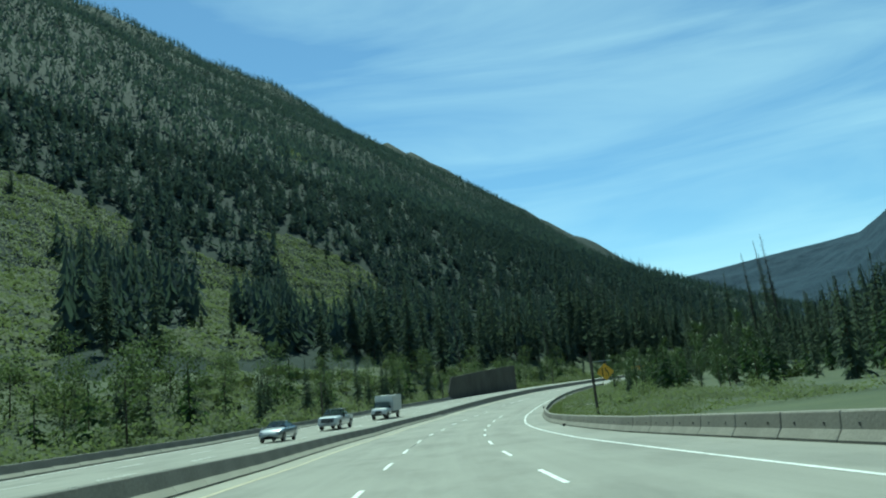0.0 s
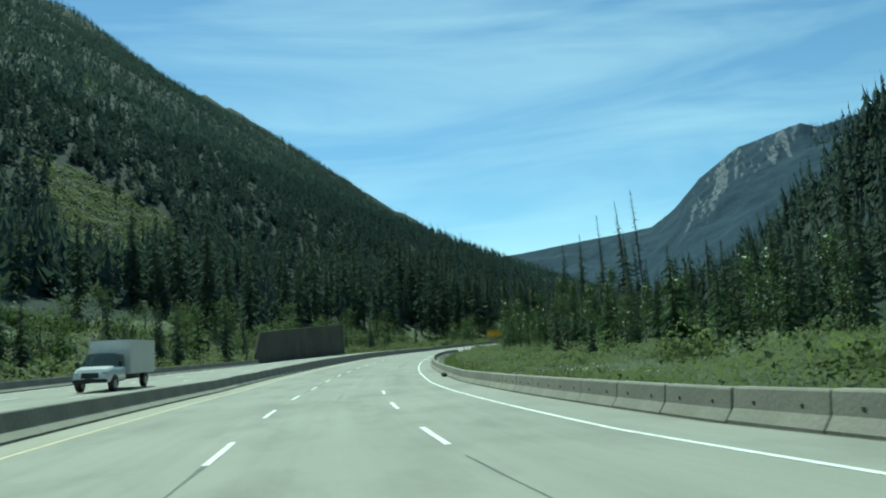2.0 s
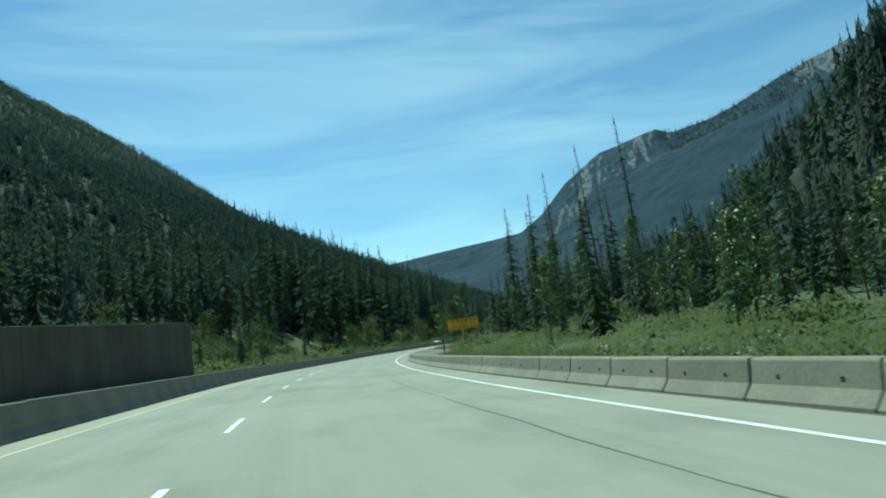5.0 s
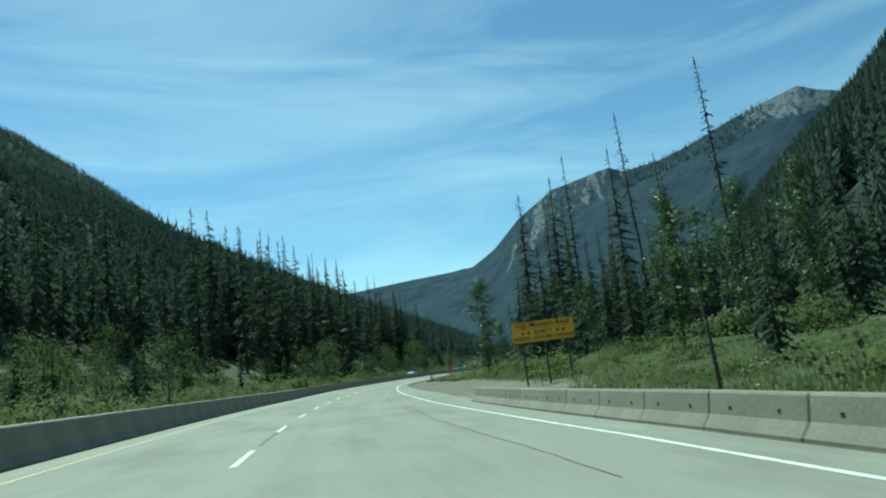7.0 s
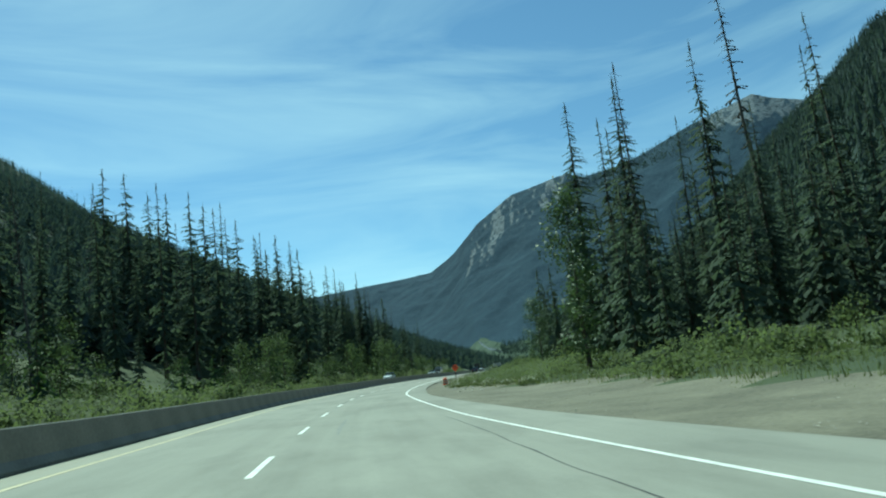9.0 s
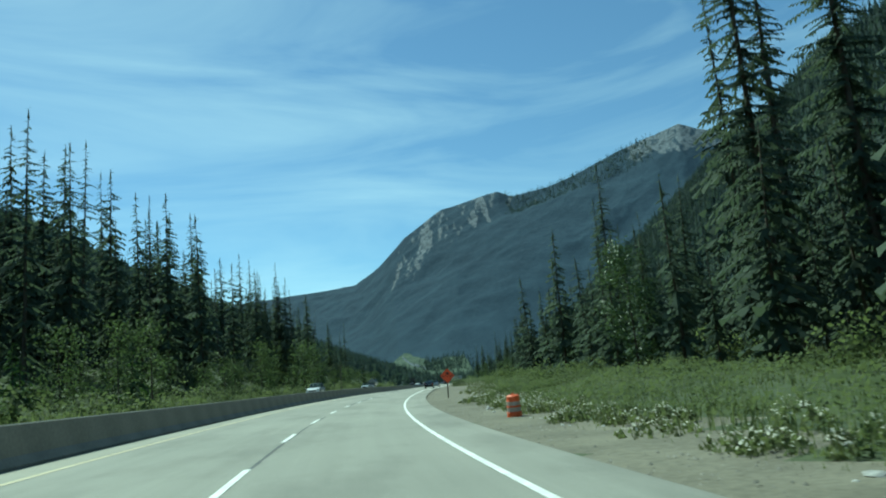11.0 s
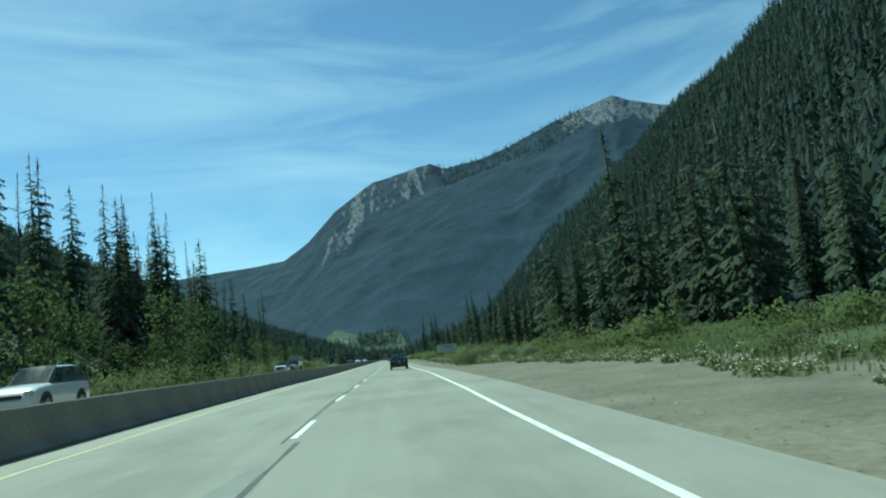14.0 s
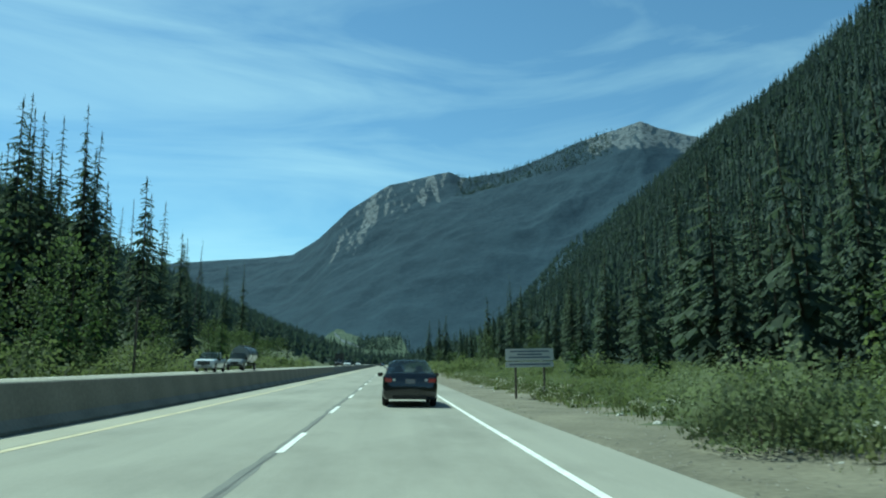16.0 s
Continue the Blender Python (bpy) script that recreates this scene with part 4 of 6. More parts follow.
def clearing(x, y):
    """Open shrubby chutes and slide tracks in the left slope."""
    c = np.zeros(len(x), dtype=bool)
    for ax, ay, r1, r2 in CLEARINGS:
        c |= ((x - ax) / r1) ** 2 + ((y - ay) / r2) ** 2 < 1 + 0.5 * wavy(x, y, 12, 1)
    az, r = np.degrees(np.arctan2(x, y)) + 1.2 * wavy(x, y, 25, 3), np.hypot(x, y)
    for a0, a1, r0, r1 in TRACKS:
        c |= (az > a0) & (az < a1) & (r > r0) & (r < r1)
    return c


CLEARINGS = [(-155, 335, 40, 42), (-82, 345, 14, 50), (-56, 215, 14, 40), (-50, 474, 40, 20), (-115, 861, 18, 60)]
TRACKS = [(-30.5, -24.5, 110, 400), (-15.6, -12.6, 110, 400), (-9.2, -4.2, 350, 490)]


g = np.random.default_rng(5)
CONIFER = "dark green conifer with drooping boughs at the forest edge"
conifers = [(tree_kind("conifer_tree", 20 + k, h, CONIFER, "tree", "conifer", w, b, sp, "forest edge conifers"), h) for k, (h, w, b, sp) in enumerate(((30, 3.8, 0.02, 1.05), (27, 3.2, 0.03, 1.0), (33, 3.4, 0.05, 0.9), (24, 3.4, 0.02, 1.15), (29, 2.8, 0.06, 0.85)))]
thin = [(tree_kind("thin_conifer", 40 + k, h, "tall thin conifer with sparse ragged drooping boughs", "tree", "conifer", w, b, sp, "ragged conifers", lean=le, ragged=0.6, steps=4), h) for k, (h, w, b, sp, le) in enumerate(((36, 3.1, 0.06, 0.85, 0.02), (38, 2.6, 0.10, 0.75, -0.03), (33, 3.3, 0.08, 0.9, 0.01)))]
near_conifers = [(tree_kind("spruce_tree", 30 + k, h, "tall dark spruce with drooping fringed boughs beside the shoulder", "tree", "conifer", w, b, sp, "spruces beside the shoulder", ragged=0.5, steps=10), h) for k, (h, w, b, sp) in enumerate(((32, 3.0, 0.05, 1.0), (30, 2.6, 0.04, 0.9)))]
small_spruces = [(tree_kind("small_spruce", 34 + k, h, "dense small dark spruce below the forest", "tree", "conifer", w, 0.02, sp, "small spruces below the forest", ragged=0.4), h) for k, (h, w, sp) in enumerate(((15, 2.6, 1.1), (13, 2.1, 1.0), (17, 2.4, 0.95)))]
snags = [(tree_kind("dead_conifer", 60 + k, h, "bare dead conifer with broken stub branches", "tree", "snag", w, b, sp, "dead standing conifers", DEAD_NEEDLES, lean=le, ragged=0.7, bark=DEAD_WOOD), h) for k, (h, w, b, sp, le) in enumerate(((36, 0.9, 0.45, 0.42, 0.03), (34, 0.7, 0.5, 0.35, -0.05)))]
poplars = [(tree_kind("poplar_tree", 80 + k, h, "upright young poplar with glinting green leaves", "tree", "leafy", w, b, 1, "young poplars", POPLAR, 0.10, c), h) for k, (h, w, b, c) in enumerate(((12.5, 1.9, 0.06, 4600), (11, 2.3, 0.10, 4400)))]
saplings = [(tree_kind("poplar_sapling", 84, 8.0, "slim poplar sapling with glinting leaves on the bank", "tree", "leafy", 1.4, 0.12, 1, "poplar saplings", POPLAR, 0.11, 1300), 8.0)]
leaning = (tree_kind("leaning_poplar", 86, 7.0, "slim leaning poplar with a bare lower trunk", "tree", "leafy", 1.3, 0.5, 1, "", POPLAR, 0.10, 420, lean=-0.16), 7.0)
alders = [(tree_kind("alder_tree", 90 + k, h, "rounded leafy green alder among the shrubs", "tree", "leafy", w, b, 1, "alders in the verge", ALDER, 0.17, c), h) for k, (h, w, b, c) in enumerate(((9, 3.4, 0.12, 1000), (7, 2.9, 0.06, 800)))]
young = [(tree_kind("young_conifer", 100 + k, h, "young bushy green conifer in the verge", "tree", "conifer", w, 0.02, 1.3, "young conifers", YOUNG_NEEDLES), h) for k, (h, w) in enumerate(((9, 2.2), (6, 1.7)))]
shrubs = [(shrub_kind("leafy_shrub", 120 + k, h, sp, "bright green leafy shrub in the roadside verge", LEAVES, c, si, 8, "shrub", "verge shrubs"), h) for k, (h, sp, c, si) in enumerate(((2.6, 2.6, 560, 0.13), (2.0, 2.2, 480, 0.12), (3.4, 3.0, 640, 0.14)))]
near_shrubs = [(shrub_kind("leafy_bush", 130 + k, h, sp, "bright green small-leaved bush beside the gravel shoulder", LEAVES, c, si, 9, "shrub", "shoulder bushes"), h) for k, (h, sp, c, si) in enumerate(((2.2, 2.2, 950, 0.06), (1.7, 1.9, 850, 0.055)))]
fine_shrubs = [(shrub_kind("willow_bush", 136 + k, h, sp, "soft pale green willow bush at the shoulder", WILLOW, c, si, 11, "shrub", "willow bushes", 5), h) for k, (h, sp, c, si) in enumerate(((2.8, 1.7, 3800, 0.046), (2.0, 1.4, 2800, 0.042)))]
far_shrubs = [(shrub_kind("hillside_shrub", 140 + k, h, sp, "green alder thicket below the forest", LEAVES if k else ALDER, c, si, 9, "shrub", "thickets below the forest"), h) for k, (h, sp, c, si) in enumerate(((4.5, 4.6, 430, 0.40), (3.6, 4.2, 420, 0.36), (5.4, 5.0, 470, 0.42)))]

taken = []
# tall ragged trees on the right, seen against the mountain
tall = [(131.1, 277.4, 41.5), (128.1, 256.6, 42.5), (116.3, 229.1, 40.0), (131.7, 265.1, 39.0), (120.9, 243.4, 31.0), (134.5, 283.0, 34.0), (126.0, 248.0, 30.0), (138.0, 275.0, 33.0)]
for k, (x, y, top) in enumerate(tall):
    taken.append((x, y))
    plant([snags[k % 2] if k in (0, 1, 2) else thin[k % 3]], [(x, y, top - ground_at(x, y))], g, tilt=0.8)
# tall trees against the sky on the left
left_tall = [(96.0, 372.0, 50), (88.0, 366.0, 47), (104.0, 380.0, 46), (52.9, 350.8, 58), (76.5, 456.8, 81), (144.8, 458.9, 62), (171.1, 491.0, 68), (132.3, 426.6, 54), (147.4, 437.0, 55), (120.0, 418.5, 56), (192.5, 475.5, 49), (188.9, 496.8, 56), (198.4, 508.2, 55), (248.8, 553.0, 39)]
for k, (x, y, top) in enumerate(left_tall):
    taken.append((x, y))
    plant([thin[k % 3] if k != 7 else snags[0]], [(x, y, min(42, max(16, top - ground_at(x, y))))], g, tilt=0.6)
for x, y, top in ((85.4, 410.5, 64), (91.3, 409.1, 63), (96.0, 407.0, 57), (100.9, 406.6, 57), (105.5, 405.0, 52), (108.7, 404.2, 53.5), (116.3, 401.6, 48.5), (122.0, 400.0, 44), (126.0, 397.8, 43.5), (131.9, 395.3, 39)):
    taken.append((x, y))
    plant(conifers[:3], [(x, y, top - ground_at(x, y))], g, tilt=0.8)
for ax, ay, n, lo, hi in ((186, 478, 20, 24, 38), (138, 428, 15, 26, 38), (205, 512, 14, 22, 34), (100, 400, 9, 24, 34)):
    for _ in range(n):
        x, y = ax + g.normal(0, 7.5), ay + g.normal(0, 7.5)
        taken.append((x, y))
        plant(conifers + thin, [(x, y, lo + (hi - lo) * g.random())], g, tilt=1.0)
plant(conifers + thin, scatter(g, 230, 430, -92, -56, 46, 4.8, taken), g, 0.75, 1.15)
plant(conifers + thin, scatter(g, 400, 700, -85, -48, 24, 5, taken), g, 0.7, 1.0)
plant(conifers, [p for p in scatter(g, 60, 240, -110, -70, 22, 6.0, taken) if not clearing(np.array([p[0]]), np.array([p[1]]))[0]], g, 0.6, 0.95)
_tx, _ty, _tz, _tg = spots_on(12, 9000, -200, 20, 110, 480, lambda x, y, s, u: clearing(x, y) & (u < -45) & (u > -260))
plant(conifers, [(float(a), float(b), 0) for a, b in zip(_tx[:20], _ty[:20])], g, 0.22, 0.45)
plant(snags, scatter(g, 230, 640, -80, -52, 12, 5.0, taken), g, 0.85, 1.1)
plant(young, scatter(g, 60, 330, -52, -28, 22, 6.0, taken), g, 0.7, 1.3)


def edge_band(s0, s1, depth, n, gap):
    """Spots behind the forest's edge on the right."""
    out, tries = [], 0
    while len(out) < n and tries < n * 14:
        tries += 1
        s = s0 + (s1 - s0) * g.random()
        u = float(forest_edge(s)) + depth * g.random() ** 1.3
        x, y = (float(a) for a in road_xy(s, u))
        if all((x - a) ** 2 + (y - b) ** 2 > gap * gap for a, b in taken):
            taken.append((x, y))
            out.append((x, y, 0))
    return out


plant(small_spruces, edge_band(60, 285, 34, 110, 4.4), g, 0.65, 1.1)
plant(conifers + thin[:1], edge_band(285, 360, 24, 34, 4.0), g, 0.40, 0.62)
plant(conifers + thin[:1], edge_band(360, 540, 24, 60, 3.6), g, 0.28, 0.45)
plant(small_spruces, scatter(g, 338, 460, 19, 40, 50, 3.2, taken), g, 0.6, 1.05)
plant(small_spruces, scatter(g, 385, 450, 22, 46, 26, 3.0, taken), g, 0.6, 1.05)
plant(conifers, edge_band(540, 820, 24, 14, 6.0), g, 0.45, 0.7)
for x, y, want in ((113, 271, 31), (117, 267, 33), (120, 273, 30), (143, 304, 24), (148, 309, 21)):
    taken.append((x, y))
    plant(near_conifers, [(x, y, want)], g, tilt=0.8)
plant(near_conifers, scatter(g, 268, 340, 26, 46, 13, 4.5, taken), g, 0.38, 0.62)
plant(small_spruces, scatter(g, 262, 345, 19, 44, 54, 3.0, taken), g, 0.5, 1.05)
# poplars beside the road on the right
for x, y, want in [(x, y, top - ground_at(x, y)) for x, y, top in ((79.6, 201.2, 12.2), (80.9, 209.3, 13.4), (91.0, 202.5, 15.0), (83.8, 244.0, 11.4), (78.5, 217.6, 7.1))] + [(112.0, 280.0, 8.5)]:
    taken.append((x, y))
    plant(poplars, [(x, y, want)], g, tilt=1.0)
plant([leaning], [(*(float(a) for a in road_xy(184.5, 9.0)), 4.6)], g, tilt=0.3)
plant(saplings, scatter(g, 84, 180, 14, 34, 24, 2.6, taken), g, 0.45, 0.85)
for x, y, want in ((67.3, 168.0, 10.5), (70.0, 171.5, 8.0), (79.6, 178.5, 10.5), (83.0, 181.0, 9.0), (58.0, 163.0, 6.0), (75.0, 170.0, 7.5)):
    taken.append((x, y))
    plant([conifers[3]], [(x, y, want)], g, tilt=0.8)
plant(young, scatter(g, 80, 172, 18, 56, 44, 3.4, taken), g, 0.4, 0.8)
plant(small_spruces, scatter(g, 95, 200, 17, 36, 44, 3.0, taken), g, 0.2, 0.42)
plant(small_spruces, scatter(g, 70, 190, 34, 58, 44, 4.0, taken), g, 0.38, 0.68)
for x, y, want in ((-3.2, 147.4, 9.0), (-14.0, 118.0, 9.0), (-5.9, 158.0, 10.5), (3.1, 172.0, 12.5), (-20.5, 100.0, 7.5), (-24.0, 124.0, 9.5)):
    taken.append((x, y))
    plant([conifers[3], conifers[0]], [(x, y, want)], g, tilt=0.8)
for x, y, top in ((159.3, 403.9, 12.3), (171.5, 419.0, 12.5), (97, 333, 10.0), (106, 349, 12.0), (133.6, 373.9, 10.5), (139, 384, 9.5)):
    taken.append((x, y))
    plant([alders[0]], [(x, y, top - ground_at(x, y))], g, tilt=0.8)
for x, y, top in ((205.9, 468.2, 24.4), (203.2, 458.9, 16.6), (186.9, 450.0, 24.0), (199.0, 466.0, 19.0)):
    taken.append((x, y))
    plant([conifers[0], conifers[3]], [(x, y, top - ground_at(x, y))], g, tilt=0.8)
plant(alders + young, scatter(g, 290, 620, 14, 24, 22, 4, taken), g, 0.35, 0.7)
plant(conifers, scatter(g, 70, 330, -50, -29, 20, 6, taken), g, 0.25, 0.42)
plant(alders, scatter(g, 60, 330, -62, -28, 60, 5, taken), g, 0.7, 1.2)
plant(alders + young, scatter(g, 330, 600, -44, -27, 60, 3.8, taken), g, 0.7, 1.15)
plant(far_shrubs, scatter(g, 30, 330, -46, -25.5, 46, 3.4, taken), g, 0.45, 0.85, 0.2)
plant(far_shrubs, scatter(g, 30, 330, -68, -40, 60, 4.4, taken), g, 0.6, 1.0, 0.3)
plant(far_shrubs, scatter(g, 330, 640, -50, -25.5, 66, 4.2, taken), g, 0.5, 0.85, 0.3)
plant(shrubs, scatter(g, 40, 480, -28, -23.2, 44, 2.8, taken), g, 0.5, 0.95, 0.1)
plant(shrubs, scatter(g, 60, 275, 12, 32, 34, 2.6, taken), g, 0.4, 0.8, 0.1)
plant(far_shrubs, scatter(g, 60, 270, 32, 62, 24, 4.0, taken), g, 0.5, 0.8, 0.2)
for x, y, want in ((159.6, 351.6, 2.5), (166.5, 356.0, 2.1), (162.2, 349.6, 1.8), (161.6, 353.2, 1.9)):
    taken.append((x, y))
    plant(fine_shrubs, [(x, y, want)], g)
plant(fine_shrubs, scatter(g, 376, 402, 7.4, 11, 9, 1.6, taken), g, 0.35, 0.7, 0.1)
plant(near_shrubs, scatter(g, 262, 440, 6.5, 12, 40, 1.9, taken), g, 0.3, 0.7, 0.1)
plant(shrubs, scatter(g, 265, 470, 12, 24, 50, 2.2, taken), g, 0.4, 0.85, 0.1)
plant(shrubs, scatter(g, 470, 640, 7, 20, 22, 3.0, taken), g, 0.5, 1.0, 0.1)

# ---- far woods: small jagged conifers over the slopes, as one mass per slope ----


def far_woods(name, label, x, y, z, h, w, boughs, mat, seed, full=0.75, wide=0.6, drop=0.16):
    """Conifers as spirals of single drooping boughs, with gaps between them."""
    g = np.random.default_rng(seed)
    n = len(x)
    v, soft = np.empty((n, boughs, 3, 3), dtype=np.float32), np.empty((n, boughs, 3), dtype=np.float32)
    a0 = g.random(n) * 6.283
    lean_x, lean_y = 0.015 * h * g.normal(size=n), 0.015 * h * g.normal(size=n)
    for k in range(boughs):
        t = k / (boughs - 1)
        a = a0 + 2.4 * k + 0.5 * g.normal(size=n)
        r = (w * (1 - t) ** full + 0.10 * w) * (0.55 + 0.8 * g.random(n))
        half = wide * (0.75 + 0.5 * g.random(n))
        top = np.minimum(h, h * (0.02 + drop + 0.80 * t + 0.10 * g.random(n))) if k < boughs - 1 else h
        low = h * (0.02 + 0.80 * t - 0.4 * drop * g.random(n))
        ox, oy = x + lean_x * t, y + lean_y * t
        v[:, k, 0] = np.stack([ox - 0.15 * r * np.cos(a), oy - 0.15 * r * np.sin(a), z + top], 1)
        v[:, k, 1] = np.stack([ox + r * np.cos(a - half), oy + r * np.sin(a - half), z + low], 1)
        v[:, k, 2] = np.stack([ox + r * np.cos(a + half), oy + r * np.sin(a + half), z + low + 0.05 * h * g.normal(size=n)], 1)
        soft[:, k] = np.stack([np.cos(a), np.sin(a), np.full(n, 0.4)], 1)
    ob = new(name, foliage_mesh(name, v.reshape(-1, 3, 3), soft.reshape(-1, 3), mat))
    return tagged(ob, label, "trees", kind="stuff")


near_l = spots_on(1, 60000, -420, 520, -60, 1000, lambda x, y, s, u: (u < np.where(s < 230, -84, -66)) & (u > -420) & ~clearing(x, y))
k = min(len(near_l[0]), 8500)
x, y, z, gg = (a[:k] if hasattr(a, "shape") else a for a in near_l)
low = smoothstep(200, 260, road_coords(x, y)[0])
far_woods("near_slope_woods", "dense dark green conifer forest on the lower slope", x, y, z, (15 - 5 * low) + (14 - 6 * low) * gg.random(k), 2.5 + 1.4 * gg.random(k), 21, HAZED_NEEDLES, 2, 0.75, 0.42, 0.10)
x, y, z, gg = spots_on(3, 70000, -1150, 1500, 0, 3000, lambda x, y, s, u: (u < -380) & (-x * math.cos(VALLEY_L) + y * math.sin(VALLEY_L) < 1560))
far_woods("upper_slope_woods", "dense dark conifer forest up to the mountain ridge", x, y, z, 18 + 14 * gg.random(len(x)), 3.0 + 1.7 * gg.random(len(x)), 5, HAZED_NEEDLES, 4)
x, y, z, gg = spots_on(5, 70000, 40, 900, -150, 1100, lambda x, y, s, u: (u > forest_edge(s) + 22) & (u < 460))
k = min(len(x), 17000)
x, y, z = x[:k], y[:k], z[:k]
near = road_coords(x, y)[1] < 120
a, b, c = x[near], y[near], z[near]
far_woods("right_slope_foot_woods", "dense dark conifer forest at the foot of the steep slope", a, b, c, 11 + 11 * gg.random(len(a)), 2.0 + 1.1 * gg.random(len(a)), 36, HAZED_NEEDLES, 16, 0.75, 0.25, 0.05)
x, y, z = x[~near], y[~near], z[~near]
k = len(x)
far_woods("right_slope_woods", "dense dark conifer forest on the steep slope", x, y, z, 10 + 11 * gg.random(k), 1.9 + 1.2 * gg.random(k), 16, HAZED_NEEDLES, 6, 0.75, 0.45, 0.12)
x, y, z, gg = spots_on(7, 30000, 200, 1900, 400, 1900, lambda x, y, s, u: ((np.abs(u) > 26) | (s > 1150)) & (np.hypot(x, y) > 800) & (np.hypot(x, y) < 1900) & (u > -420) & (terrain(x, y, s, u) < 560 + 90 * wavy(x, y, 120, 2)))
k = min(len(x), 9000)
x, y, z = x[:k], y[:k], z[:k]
far_woods("far_valley_woods", "hazy conifer forest on the far valley sides", x, y, z, 12 + 10 * gg.random(k), 2.6 + 1.4 * gg.random(k), 8, HAZED_NEEDLES, 8)
far_woods("crest_woods", "small conifers along the far mountain's crest", CREST_X, CREST_Y, CREST_Z - 3, 17 + 11 * np.random.default_rng(3).random(900), np.full(900, 4.2), 6, HAZED_NEEDLES, 21)
far_woods("cone_woods", "scattered conifers on the open slope at the valley's end", CONE_X, CONE_Y, CONE_Z - 2, 13 + 11 * np.random.default_rng(4).random(260), np.full(260, 3.6), 6, HAZED_NEEDLES, 22)
# shrubs in the chutes
x, y, z, gg = spots_on(9, 420000, -220, 60, 100, 930, lambda x, y, s, u: clearing(x, y) & (u < -45))
k = min(len(x), 46000)
x, y, z = x[:k], y[:k], z[:k]
z = z + 0.5 + 2.6 * np.clip(0.4 + 0.7 * wavy(x, y, 7, 4), 0, 1) * (0.2 + 0.8 * gg.random(k))
cv, cq = leaf_quads(gg, np.stack([x, y, z], 1), 0.62, np.stack([0.3 + 0.4 * wavy(x, y, 5, 2), 0.5 * wavy(x, y, 5, 6), np.full(k, 0.8)], 1))
tagged(new("chute_shrubs", foliage_mesh("chute_shrubs", cv, cq, BRUSH)), "sunlit green shrubs in open chutes of the slope", "brush", kind="stuff")



def thicket(name, label, s0, s1, u0, u1, n, height, size, mat, seed, bare=0.06):
    """A rolling mass of leafy brush: leaf clumps over uneven mounds."""
    g = np.random.default_rng(seed)
    s, u = s0 + (s1 - s0) * g.random(n), u0 + (u1 - u0) * g.random(n)
    x, y = road_xy(s, u)

    def mound(x, y):
        return 0.35 + 0.75 * wavy(x, y, 5.5, seed) + 0.25 * wavy(x, y, 1.9, seed)

    hill = np.clip(mound(x, y), 0, 1)
    keep = (hill > bare) & ((u < -22.6) | (u > plant_edge(s) + 1.0))
    s, u, x, y, hill = s[keep], u[keep], x[keep], y[keep], hill[keep]
    z = terrain(x, y, s, u) + height * hill * (0.25 + 0.8 * g.random(len(s)) ** 0.6)
    gx_, gy_ = (mound(x + 0.3, y) - mound(x - 0.3, y)) / 0.6, (mound(x, y + 0.3) - mound(x, y - 0.3)) / 0.6
    v, q = leaf_quads(g, np.stack([x, y, z], 1), size, np.stack([-height * gx_, -height * gy_, np.full(len(x), 0.9)], 1))
    return tagged(new(name, foliage_mesh(name, v, q, mat)), label, "brush", kind="stuff")


thicket("left_brush", "rolling green brush between the far carriageway and the forest", 20, 330, -58, -22.8, 74000, 3.3, 0.22, BRUSH, 61)
thicket("left_brush_beyond", "rolling green brush below the left forest", 330, 620, -44, -22.8, 74000, 3.6, 0.18, BRUSH, 62)
thicket("right_brush", "green brush and saplings below the forest", 40, 270, 8.6, 24, 84000, 1.25, 0.095, BRUSH, 63, 0.0)
thicket("right_brush_beyond", "green brush along the gravel shoulder", 275, 480, 7.3, 24, 84000, 1.15, 0.08, BRUSH, 64, 0.12)
thicket("right_brush_far", "green brush along the distant roadside", 480, 800, 7.5, 32, 16000, 2.0, 0.25, BRUSH, 65)

# ---- grass, weeds and flowers along the verges ----


def blades(name, label, s0, s1, lo, hi, n, h0, h1, mat, seed, width=0.05):
    g = np.random.default_rng(seed)
    s = s0 + (s1 - s0) * g.random(n)
    a = lo(s) if callable(lo) else np.full(n, float(lo))
    b = hi(s) if callable(hi) else np.full(n, float(hi))
    u = a + (b - a) * g.random(n) ** 1.2
    x, y = road_xy(s, u)
    patchy = wavy(x, y, 3.0, seed) + 0.8 * g.random(n) > 0.05
    s, u, x, y = s[patchy], u[patchy], x[patchy], y[patchy]
    z = terrain(x, y, s, u)
    n = len(s)
    h = h0 + (h1 - h0) * g.random(n) ** 1.6
    an = g.random(n) * 6.283
    dx, dy = np.cos(an) * width, np.sin(an) * width
    bend = 0.35 * h
    v = np.stack([np.stack([x - dx, y - dy, z - 0.02], 1), np.stack([x + dx, y + dy, z - 0.02], 1), np.stack([x + bend * g.normal(size=n) * 0.6, y + bend * g.normal(size=n) * 0.6, z + h], 1)], 1).reshape(-1, 3)
    return tagged(new(name, mesh_of(name, v, np.arange(n * 3).reshape(n, 3), [mat])), label, "grass", kind="stuff")


blades("verge_grass", "tall green and straw grass in the roadside verge", 30, 480, lambda s: plant_edge(s) - 0.3, lambda s: plant_edge(s) + np.interp(s, [180, 205], [3.5, 20]), 70000, 0.12, 0.6, GRASS, 31, 0.028)
blades("far_verge_grass", "pale green weeds beside the far carriageway", 30, 480, -32, -22.0, 26000, 0.2, 0.8, GRASS, 32, 0.12)
blades("roadside_weeds", "low weeds at the gravel's edge", 195, 480, lambda s: plant_edge(s) - 0.9, lambda s: plant_edge(s) + 2.5, 12000, 0.04, 0.18, GRASS, 33, 0.012)

